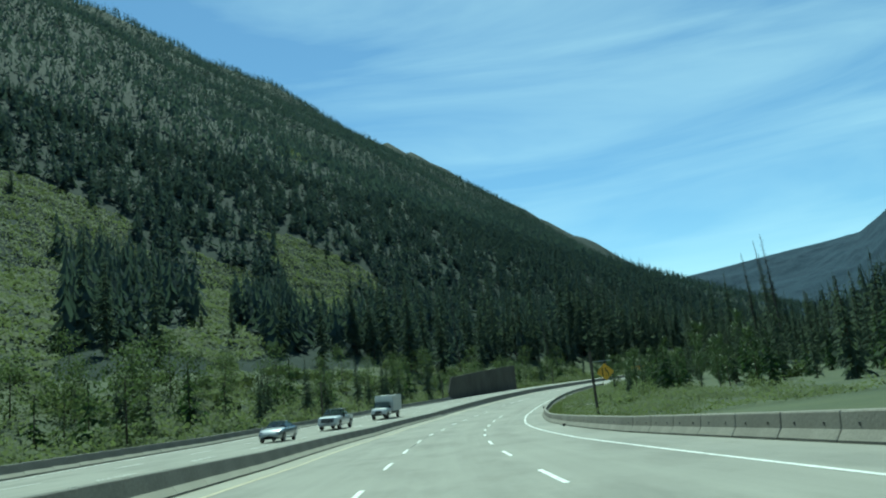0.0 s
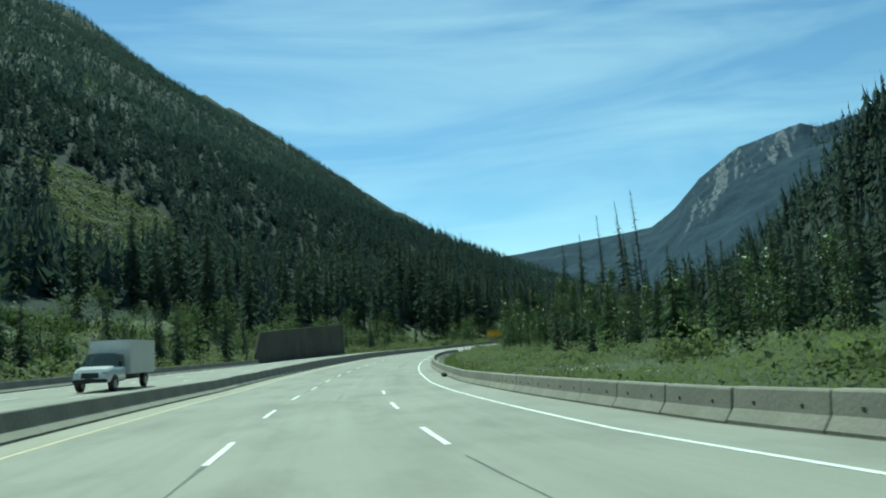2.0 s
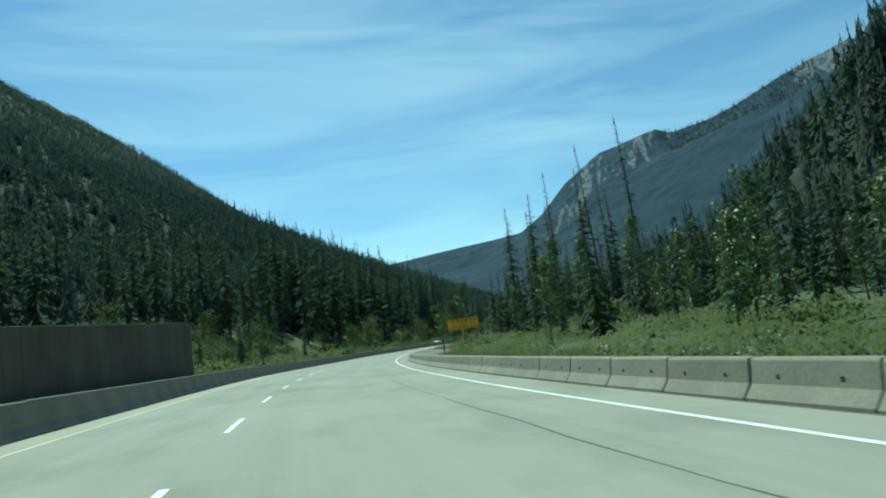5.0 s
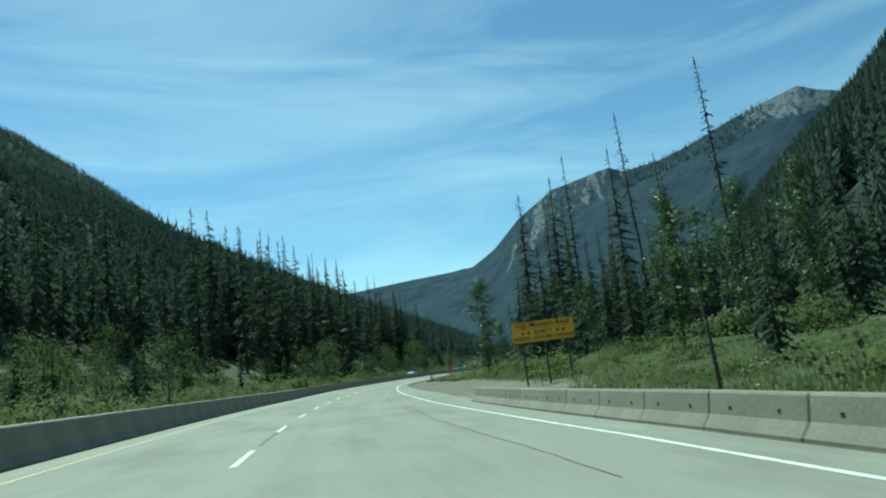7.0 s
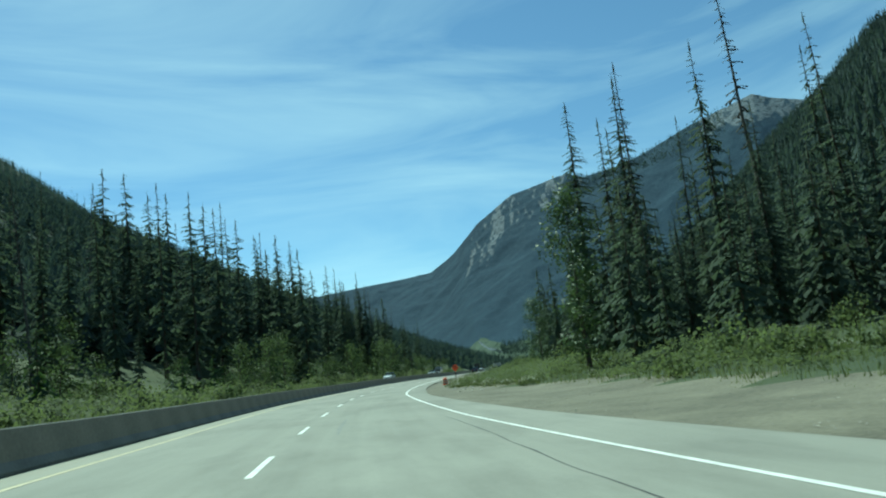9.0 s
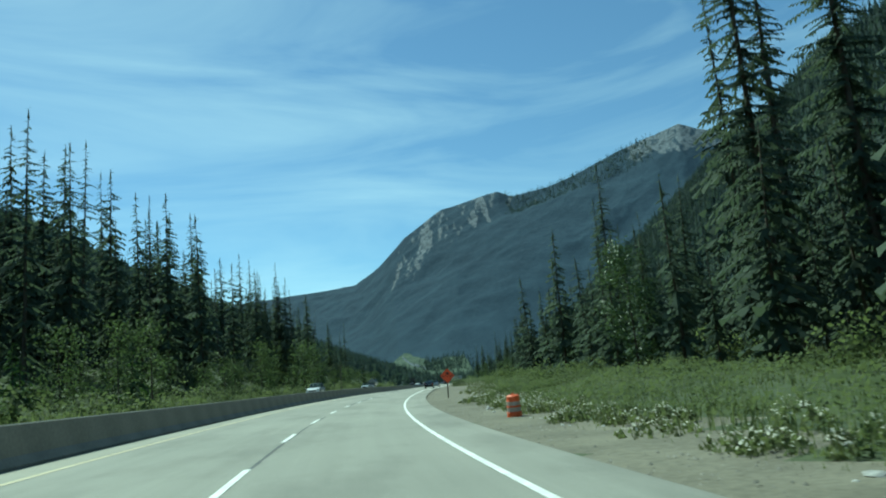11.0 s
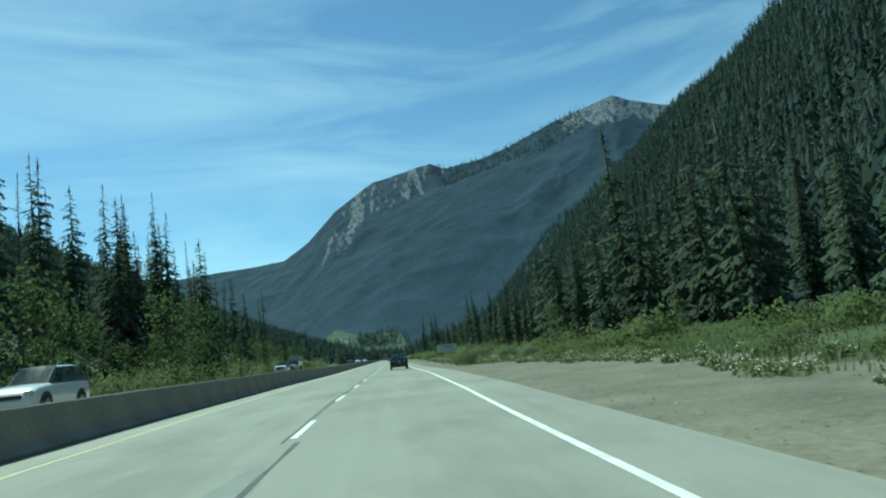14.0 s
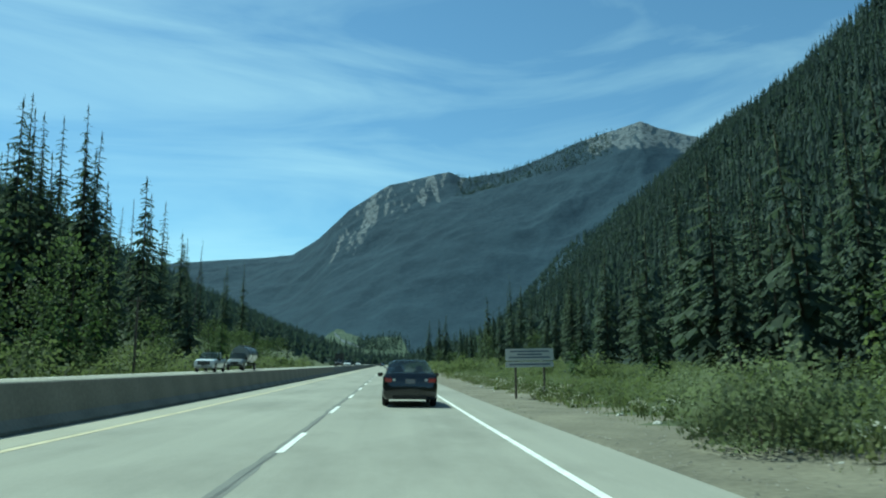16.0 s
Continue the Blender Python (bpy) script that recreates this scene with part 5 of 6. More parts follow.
# ---- roadside things ----


def glossy(name, colour, rough=0.3, metal=0.0, coat=0.0, spread=0.04):
    dark = tuple(c * (1 - spread) for c in colour)
    return material(name, dark, tuple(min(1, c * (1 + spread)) for c in colour), 3.0, 40.0, rough, 0.0, metal, coat=coat)


ORANGE_SIGN = glossy("orange_reflective_sheet", (0.62, 0.27, 0.02), 0.45, spread=0.08)
AMBER_SIGN = glossy("amber_reflective_sheet", (0.85, 0.46, 0.035), 0.45, spread=0.08)
RED_ORANGE = glossy("fluorescent_orange_sheet", (0.85, 0.11, 0.035), 0.5, spread=0.08)
BLACK_INK = glossy("black_ink", (0.02, 0.02, 0.02), 0.6)
WHITE_SHEET = glossy("white_reflective_sheet", (0.62, 0.63, 0.62), 0.45, spread=0.08)
GREY_INK = glossy("grey_ink", (0.16, 0.19, 0.24), 0.6)
POST_WOOD = material("weathered_post", (0.07, 0.06, 0.05), (0.14, 0.12, 0.10), 1.5, 25, 0.9, 0.4, streak=(1, 1, 0.2))
GALV = glossy("galvanised_steel", (0.35, 0.36, 0.37), 0.5, 0.7, spread=0.12)
RUBBER = glossy("tyre_rubber", (0.015, 0.015, 0.016), 0.8, spread=0.2)
WALL_MAT = material("grey_retaining_wall", (0.062, 0.060, 0.048), (0.10, 0.097, 0.08), 0.25, 6, 0.9, 0.5, spread=0.08)
ORANGE_PLASTIC = glossy("orange_plastic", (0.70, 0.12, 0.03), 0.5, spread=0.1)
WHITE_BAND = glossy("white_reflective_band", (0.46, 0.38, 0.33), 0.5, spread=0.1)


def panel(root, name, w, h, mat, y=0.0, z=0.0, thick=0.02, corner=0.06, turn=0.0, label=""):
    """A flat rounded plate facing -y, centred at height z."""
    bm = bmesh.new()
    box(bm, 0, 0, 0, w, thick, h)
    edges = [e for e in bm.edges if abs((e.verts[0].co - e.verts[1].co).y) > thick * 0.9]
    bmesh.ops.bevel(bm, geom=edges, offset=corner, segments=3, affect="EDGES")
    bmesh.ops.rotate(bm, verts=bm.verts, matrix=Matrix.Rotation(radians(turn), 3, "Y"))
    bmesh.ops.translate(bm, verts=bm.verts, vec=(0, y, z))
    return part(name, bm, mat, root, label)


def words(root, name, text, size, x, y, z, mat, stretch=1.0):
    """Lettering as a mesh, raised a little from its plate."""
    cu = bpy.data.curves.new(name, "FONT")
    cu.body, cu.size, cu.align_x, cu.align_y, cu.extrude = text, size, "CENTER", "CENTER", 0.002
    cu.offset = 0.012 * size
    tmp = new("tmp", cu)
    me = bpy.data.meshes.new_from_object(tmp.evaluated_get(bpy.context.evaluated_depsgraph_get()))
    bpy.data.objects.remove(tmp)
    bpy.data.curves.remove(cu)
    me.transform(Matrix.Translation((x, y, z)) @ Matrix.Rotation(radians(90), 4, "X") @ Matrix.Diagonal((stretch, 1.0, 1.0, 1)))
    me.materials.append(mat)
    ob = new(name, me)
    ob.parent = root
    return ob


def flat_shape(root, name, outline, y, mat, thick=0.004):
    """A flat cut-out facing -y from a short outline of (x, z)."""
    bm = bmesh.new()
    f = bm.faces.new([bm.verts.new((x, y, z)) for x, z in outline])
    r = bmesh.ops.extrude_face_region(bm, geom=[f])
    bmesh.ops.translate(bm, verts=[v for v in r["geom"] if isinstance(v, bmesh.types.BMVert)], vec=(0, thick, 0))
    return part(name, bm, mat, root)


def post(root, x, y, z0, z1, w=0.1, mat=None, name="post"):
    bm = bmesh.new()
    box(bm, x, y, (z0 + z1) / 2, w, w, z1 - z0, 0.008)
    return part(name, bm, mat or POST_WOOD, root)


def put(root, x, y, z, turn):
    root.matrix_basis = pose(x, y, z, 0, 0, turn)
    return root


# large amber warning board on three posts
base = ground_at(61.3, 203.8)
board = tagged(new("warning_board"), "large amber road warning board on three wooden posts", "road sign")
zc = 2.12 - base
panel(board, "plate", 4.1, 1.42, AMBER_SIGN, 0, zc, 0.03, 0.09)
for z0, w, h in ((zc + 0.68, 4.0, 0.025), (zc - 0.68, 4.0, 0.025), (zc + 0.20, 4.0, 0.022)):
    flat_shape(board, "border_line", [(-w / 2, z0 - h / 2), (w / 2, z0 - h / 2), (w / 2, z0 + h / 2), (-w / 2, z0 + h / 2)], -0.021, BLACK_INK)
words(board, "lettering", "High Mountain Road", 0.47, 0, -0.019, zc + 0.45, BLACK_INK, 0.92)
words(board, "lettering", "EXPECT", 0.34, 0, -0.019, zc - 0.08, BLACK_INK)
words(board, "lettering", "SUDDEN WEATHER CHANGES", 0.34, 0, -0.019, zc - 0.44, BLACK_INK, 0.86)
for x in (-1.35, -0.95, 0.95, 1.35):
    for k in range(3):
        c, s_ = math.cos(k * math.pi / 3) * 0.12, math.sin(k * math.pi / 3) * 0.12
        n_ = Vector((-s_, 0, c)).normalized() * 0.02
        flat_shape(board, "snowflake_arm", [(x - c - n_.x, zc - 0.08 - s_ - n_.z), (x + c - n_.x, zc - 0.08 + s_ - n_.z), (x + c + n_.x, zc - 0.08 + s_ + n_.z), (x - c + n_.x, zc - 0.08 - s_ + n_.z)], -0.021 - 0.001 * k, BLACK_INK)
for x in (-1.45, 0.05, 1.55):
    post(board, x, 0.09, -0.4, zc + 0.62, 0.13)
put(board, 61.3, 203.8, base, -40)

# orange diamond: construction ahead
base = ground_at(108.75, 294.8)
works = tagged(new("construction_sign"), "orange diamond construction sign on a weathered wooden post", "road sign")
zc = 1.05 - base
panel(works, "plate", 0.76, 0.76, RED_ORANGE, 0, zc, 0.012, 0.04, 45)
words(works, "lettering", "CONSTRUCTION", 0.125, 0, -0.009, zc - 0.03, BLACK_INK, 0.95)
flat_shape(works, "symbol", [(-0.16, zc + 0.12), (-0.06, zc + 0.14), (-0.05, zc + 0.09), (0.05, zc + 0.09), (0.06, zc + 0.14), (0.16, zc + 0.12), (0.12, zc + 0.19), (0.0, zc + 0.30), (-0.12, zc + 0.19)], -0.012, BLACK_INK)
post(works, 0.0, 0.05, -0.3, zc + 0.66, 0.085)
put(works, 108.75, 294.8, base, -47)
works.matrix_basis = works.matrix_basis @ pose(0, 0, 0, 0, 3.0, 0)

# amber diamond: lane merge
base = ground_at(11.7, 45.9)
merge = tagged(new("merge_sign"), "amber diamond lane merge sign hung from a dark wooden pole", "road sign")
zc = 1.47 - base
panel(merge, "plate", 0.76, 0.76, AMBER_SIGN, 0, zc, 0.012, 0.04, 45)
flat_shape(merge, "symbol_lane", [(-0.2, zc - 0.25), (-0.14, zc - 0.25), (-0.14, zc + 0.25), (-0.2, zc + 0.25)], -0.012, BLACK_INK)
flat_shape(merge, "symbol_taper", [(0.13, zc - 0.25), (0.19, zc - 0.25), (0.19, zc - 0.02), (0.07, zc + 0.14), (0.07, zc + 0.25), (0.01, zc + 0.25), (0.01, zc + 0.12), (0.13, zc - 0.04)], -0.012, BLACK_INK)
for k in range(3):
    z0 = zc - 0.23 + 0.12 * k
    flat_shape(merge, "symbol_dot", [(0.0, z0), (0.04, z0), (0.04, z0 + 0.05), (0.0, z0 + 0.05)], -0.012, BLACK_INK)
post(merge, -0.8, 0.02, -0.4, zc + 1.34, 0.17, None, "pole")
block_arm = bmesh.new()
box(block_arm, -0.2, 0.0, zc + 0.69, 1.34, 0.04, 0.045, 0.006)
part("arm", block_arm, GALV, merge, "thin steel arm above the plate")
for x in (-0.12, 0.12):
    hook = bmesh.new()
    rod(hook, (x, 0.012, zc + 0.40), (x, 0.012, zc + 0.68), 0.012)
    part("hanger", hook, GALV, merge)
put(merge, 11.7, 45.9, base, -12)

# white notice board with lines of small print
p = road_point(418.5, 6.05)
base = ground_at(p.x, p.y)
notice = tagged(new("notice_board"), "white notice board with small grey print on two posts", "road sign")
zc = 1.72
panel(notice, "plate", 2.1, 0.52, WHITE_SHEET, 0, zc + 0.16, 0.02, 0.03)
panel(notice, "lower_plate", 2.1, 0.24, WHITE_SHEET, 0, zc - 0.26, 0.02, 0.03)
for z0, w in ((zc + 0.30, 1.7), (zc + 0.17, 1.1), (zc + 0.04, 1.8), (zc - 0.26, 1.8)):
    flat_shape(notice, "print_bar", [(-w / 2, z0 - 0.035), (w / 2, z0 - 0.035), (w / 2, z0 + 0.035), (-w / 2, z0 + 0.035)], -0.013, GREY_INK)
for x in (-0.62, 0.62):
    post(notice, x, 0.06, -0.3, zc + 0.4, 0.09)
put(notice, p.x, p.y, base, -heading_deg(418) - 2)

# traffic drum
p = road_point(289.5, 5.15)
drum = tagged(new("traffic_drum"), "orange plastic traffic drum with white reflective bands", "traffic drum")
bm = bmesh.new()
prof = [(0.30, 0.0), (0.30, 0.08), (0.24, 0.085), (0.235, 0.24), (0.225, 0.25), (0.225, 0.42), (0.215, 0.43), (0.215, 0.60), (0.205, 0.61), (0.20, 0.74), (0.16, 0.77), (0.0, 0.77)]
ring_prev = None
for r, z in prof:
    ring = [bm.verts.new((max(r, 0.001) * math.cos(a * math.pi / 10), max(r, 0.001) * math.sin(a * math.pi / 10), z)) for a in range(20)]
    if ring_prev:
        for k in range(20):
            bm.faces.new((ring_prev[k], ring_prev[(k + 1) % 20], ring[(k + 1) % 20], ring[k]))
    ring_prev = ring
part("barrel", bm, ORANGE_PLASTIC, drum)
for z0, z1, r in ((0.27, 0.40, 0.229), (0.46, 0.58, 0.219)):
    bm = bmesh.new()
    bmesh.ops.create_cone(bm, cap_ends=False, segments=20, radius1=r, radius2=r - 0.002, depth=z1 - z0, matrix=Matrix.Translation((0, 0, (z0 + z1) / 2)))
    part("band", bm, WHITE_BAND, drum, "dirty white reflective band")
bm = bmesh.new()
bmesh.ops.create_cone(bm, cap_ends=True, segments=24, radius1=0.40, radius2=0.36, depth=0.06, matrix=Matrix.Translation((0, 0, 0.03)))
part("rubber_base", bm, RUBBER, drum, "black rubber base ring")
bm = bmesh.new()
box(bm, 0, 0, 0.81, 0.16, 0.03, 0.06, 0.01)
part("grip", bm, ORANGE_PLASTIC, drum)
drum.matrix_basis = pose(p.x, p.y, ground_at(p.x, p.y) - 0.01, 1.5, -3, 20)

# dark rubber sandbag-like lumps left against the barrier
for s_, off, size in ((45.5, -0.5, 0.5), (96.5, -0.55, 0.9)):
    bm = bmesh.new()
    bmesh.ops.create_icosphere(bm, subdivisions=3, radius=0.5)
    for v in bm.verts:
        k = 1 + 0.16 * noise.noise(v.co * 3.1 + Vector((s_, 0, 0)))
        v.co = Vector((v.co.x * 0.45 * k, v.co.y * 1.05 * k, max(-0.17, v.co.z * 0.34 * k)))
    p = road_point(s_, float(right_barrier_u(s_)) + off)
    ob = part("sandbag", bm, RUBBER)
    tagged(ob, "dark slumped sandbag lying against the concrete barrier", "sandbag", "sandbags at the barrier")
    ob.matrix_basis = pose(p.x, p.y, p.z + 0.165 * size, 0, 0, -heading_deg(s_)) @ Matrix.Diagonal((size, size, size, 1))

# retaining wall beyond the far carriageway, in precast panels
wall = tagged(new("retaining_wall"), "dark grey precast retaining wall with a rising top edge", "wall", kind="structure")
for k in range(20):
    s0 = 162.5 + 55 * k / 20
    s1 = 162.5 + 55 * (k + 1) / 20
    h0, h1 = 4.7 + 2.2 * (k / 20) ** 0.9, 4.7 + 2.2 * ((k + 1) / 20) ** 0.9
    if k == 0:
        h0 = 1.6
    bm = bmesh.new()
    a, b = road_point(s0 + 0.02, -22.0), road_point(s1 - 0.02, -22.0)
    c, d = road_point(s1 - 0.02, -22.3), road_point(s0 + 0.02, -22.3)
    low = [bm.verts.new((v.x, v.y, v.z - 0.8)) for v in (a, b, c, d)]
    top = [bm.verts.new((v.x, v.y, v.z + h)) for v, h in ((a, h0), (b, h1), (c, h1), (d, h0))]
    bm.faces.new(top)
    bm.faces.new(low[::-1])
    for i in range(4):
        bm.faces.new((low[i], low[(i + 1) % 4], top[(i + 1) % 4], top[i]))
    bmesh.ops.recalc_face_normals(bm, faces=bm.faces)
    bmesh.ops.bevel(bm, geom=list(bm.edges), offset=0.03, segments=1, affect="EDGES")
    part("panel", bm, WALL_MAT, wall)

# wooden poles on the far side
pole = tagged(new("utility_pole"), "slim dark wooden utility pole with a short crossarm", "pole", "poles along the far carriageway")
bm = bmesh.new()
rod(bm, (0, 0, -0.5), (0, 0, 9.0), 0.13, 0.09, 10)
part("shaft", bm, POST_WOOD, pole)
bm = bmesh.new()
box(bm, 0, 0, 8.5, 1.6, 0.1, 0.1, 0.01)
part("crossarm", bm, POST_WOOD, pole)
for k, (s_, u_, high) in enumerate(((98, -23.5, 5.8), (160.0, -22.7, 7.4), (257, -24, 7.8), (457, -23.5, 11.5))):
    p = road_point(s_, u_)
    m = pose(p.x, p.y, ground_at(p.x, p.y) - 0.1, 0, 1, -heading_deg(s_)) @ Matrix.Diagonal((1, 1, high / 9, 1))
    if k:
        copy_thing(pole, m)
    else:
        pole.matrix_basis = m

# ---- vehicles ----


def car_glass():
    """Lightly tinted see-through glass with a sharp reflection."""
    m = material("tinted_car_glass", (0.012, 0.018, 0.02), (0.02, 0.026, 0.028), 2, 20, 0.03, 0.0, spec=0.9, coat=1.0)
    t = m.node_tree
    clear, ms = t.nodes.new("ShaderNodeBsdfTransparent"), t.nodes.new("ShaderNodeMixShader")
    clear.inputs["Color"].default_value = (0.62, 0.70, 0.70, 1)
    ms.inputs["Fac"].default_value = 0.62
    t.links.new(t.nodes["Principled BSDF"].outputs["BSDF"], ms.inputs[1])
    t.links.new(clear.outputs["BSDF"], ms.inputs[2])
    t.links.new(ms.outputs["Shader"], t.nodes["Material Output"].inputs["Surface"])
    return m


CAR_GLASS = car_glass()
TAIL_RED = glossy("red_tail_lamp_lens", (0.32, 0.01, 0.012), 0.15, coat=1.0)
LENS = glossy("headlamp_lens", (0.6, 0.62, 0.64), 0.12, 0.3, coat=1.0)
RIM = glossy("alloy_rim", (0.30, 0.31, 0.32), 0.35, 0.8)
TRIM = glossy("black_trim", (0.02, 0.02, 0.022), 0.5)
PLATE = glossy("number_plate", (0.22, 0.23, 0.25), 0.5)
DARK_PAINT = glossy("dark_car_paint", (0.010, 0.011, 0.014), 0.22, 0.1, 1.0)
SILVER_PAINT = glossy("silver_car_paint", (0.34, 0.36, 0.37), 0.3, 0.6, 1.0)
WHITE_CAR = glossy("white_car_paint", (0.66, 0.68, 0.68), 0.3, 0.0, 1.0)
BOX_WHITE = glossy("white_cargo_body", (0.62, 0.63, 0.62), 0.5, spread=0.06)
TRUCK_DARK = glossy("dark_truck_paint", (0.03, 0.032, 0.036), 0.35, 0.0, 1.0)


def loft_body(root, rows, paint, glass_rows, side_rows):
    """A body lofted through cross-sections. rows: y, half width, floor, belt height, roof half width, roof height."""
    rings = []
    for y, w, f, b, wr, r in rows:
        half = [(w * 0.90, f), (w * 0.985, f + 0.10), (w, (f + b) / 2), (w * 0.985, b - 0.06), (w * 0.945, b), (wr, r - 0.05 * (r > b + 0.1)), (wr * 0.86, r), (wr * 0.4, r + 0.015)]
        rings.append([Vector((x, y, z)) for x, z in half] + [Vector((-x, y, z)) for x, z in reversed(half)])
    groups = {"body": []}
    n = len(rings[0])
    for i in range(len(rows) - 1):
        for k in range(n - 1):
            quad = (rings[i][k], rings[i + 1][k], rings[i + 1][k + 1], rings[i][k + 1])
            kind = "body"
            if k in (4, 10) and i in side_rows:
                kind = "side_window" if k == 4 else "side_window_b"
            elif k in (5, 6, 7, 8, 9) and i in glass_rows:
                kind = glass_rows[i]
            groups.setdefault(kind, []).append(quad)
    for end, flip in ((0, True), (len(rows) - 1, False)):
        c = sum(rings[end], Vector()) / n
        for k in range(n - 1):
            groups["body"].append((rings[end][k], rings[end][k + 1], c, c))
    under = [(rings[i][0], rings[i][-1], rings[i + 1][-1], rings[i + 1][0]) for i in range(len(rows) - 1)]
    groups["body"] += under
    for kind, quads in groups.items():
        bm = bmesh.new()
        for q in quads:
            pts = []
            for v in q:
                if not pts or (v - pts[-1]).length > 1e-5:
                    pts.append(v)
            bm.faces.new([bm.verts.new(v) for v in pts])
        bmesh.ops.remove_doubles(bm, verts=bm.verts, dist=1e-4)
        bmesh.ops.recalc_face_normals(bm, faces=bm.faces)
        for f in bm.faces:
            f.smooth = kind == "body"
        name = {"side_window_b": "side_window"}.get(kind, kind)
        ob = part(name, bm, paint if kind == "body" else CAR_GLASS, root, "" if kind == "body" else "dark reflecting glass")
        if kind == "body":
            md = ob.modifiers.new("edges", "EDGE_SPLIT")
            md.split_angle = radians(38)


def wheel(root, x, y, r, w):
    bm = bmesh.new()
    rot = Matrix.Translation((x, y, r)) @ Matrix.Rotation(radians(90), 4, "Y")
    bmesh.ops.create_cone(bm, cap_ends=True, segments=22, radius1=r, radius2=r, depth=w, matrix=rot)
    bmesh.ops.bevel(bm, geom=[e for e in bm.edges if len(e.link_faces) == 2 and any(len(f.verts) > 4 for f in e.link_faces)], offset=0.03, segments=2, affect="EDGES")
    tyre = part("wheel", bm, RUBBER, root, "black rubber tyre")
    bm = bmesh.new()
    bmesh.ops.create_cone(bm, cap_ends=True, segments=24, radius1=r * 1.17, radius2=r * 1.17, depth=w * 0.9, matrix=Matrix.Translation((x + math.copysign(0.012, x), y, r + 0.035)) @ Matrix.Rotation(radians(90), 4, "Y"))
    bmesh.ops.bisect_plane(bm, geom=list(bm.verts) + list(bm.edges) + list(bm.faces), plane_co=(0, 0, r * 0.8), plane_no=(0, 0, -1), clear_outer=True)
    part("wheel_arch", bm, TRIM, root, "dark wheel arch")
    for s_ in (1, -1):
        bm = bmesh.new()
        bmesh.ops.create_cone(bm, cap_ends=True, segments=16, radius1=r * 0.62, radius2=r * 0.55, depth=0.02, matrix=Matrix.Translation((s_ * (w / 2 + 0.005), 0, 0)) @ rot)
        part("rim", bm, RIM, tyre, "grey alloy rim")


def block(root, name, c, size, mat, bevel=0.015, label=""):
    bm = bmesh.new()
    box(bm, *c, *size, bevel)
    return part(name, bm, mat, root, label)


def sedan(name, label, paint, lit=False):
    """A four-door saloon, its rear bumper at the origin, pointing along +y."""
    root = tagged(new(name), label, "car")
    rows = [(0.00, 0.74, 0.34, 0.62, 0.60, 0.64), (0.05, 0.82, 0.28, 0.86, 0.72, 0.90), (0.14, 0.86, 0.24, 1.00, 0.74, 1.04), (0.62, 0.875, 0.22, 1.00, 0.74, 1.07), (1.22, 0.88, 0.22, 0.98, 0.58, 1.43), (1.75, 0.88, 0.21, 0.97, 0.60, 1.475), (2.35, 0.88, 0.21, 0.96, 0.59, 1.45), (3.15, 0.87, 0.21, 0.95, 0.66, 1.00), (3.9, 0.85, 0.22, 0.86, 0.62, 0.89), (4.3, 0.80, 0.26, 0.72, 0.58, 0.75), (4.48, 0.66, 0.34, 0.55, 0.5, 0.57)]
    loft_body(root, rows, paint, {3: "rear_window", 6: "windshield"}, (3, 4, 5, 6))
    for x in (-0.77, 0.77):
        for y in (0.92, 3.58):
            wheel(root, x, y, 0.315, 0.20)
    for s_ in (-1, 1):
        block(root, "tail_lamp", (s_ * 0.68, 0.09, 0.83), (0.26, 0.14, 0.17), TAIL_RED, 0.03, "red tail lamp lens")
        block(root, "head_lamp", (s_ * 0.6, 4.3, 0.66), (0.3, 0.16, 0.14), LENS, 0.03, "clear head lamp lens")
        block(root, "mirror", (s_ * 0.98, 2.9, 0.98), (0.2, 0.1, 0.14), paint, 0.03)
        block(root, "reversing_lamp", (s_ * 0.50, 0.055, 0.84), (0.10, 0.06, 0.09), LENS, 0.01)
    block(root, "bumper", (0, 0.05, 0.44), (1.62, 0.18, 0.24), paint, 0.06)
    block(root, "number_plate", (0, 0.012, 0.80), (0.31, 0.02, 0.15), PLATE, 0.005)
    block(root, "bumper_trim", (0, 0.0, 0.33), (1.1, 0.06, 0.08), TRIM, 0.01)
    block(root, "antenna", (0.0, 1.45, 1.51), (0.03, 0.12, 0.05), TRIM, 0.01)
    for x in (-0.36, 0.36):
        block(root, "front_seat", (x, 2.25, 0.82), (0.46, 0.14, 0.62), TRIM, 0.05, "dark seat back")
        block(root, "front_head_restraint", (x, 2.22, 1.20), (0.24, 0.09, 0.16), TRIM, 0.04)
    block(root, "rear_seat", (0, 1.25, 0.74), (1.25, 0.14, 0.52), TRIM, 0.05, "dark seat back")
    block(root, "parcel_shelf", (0, 0.98, 0.99), (1.3, 0.5, 0.03), TRIM, 0.01)
    block(root, "cabin_floor", (0, 2.1, 0.42), (1.5, 2.6, 0.06), TRIM, 0.01)
    for x in (-0.34, 0.34):
        block(root, "head_restraint", (x, 1.45, 1.08), (0.26, 0.08, 0.18), TRIM, 0.04)
    return root


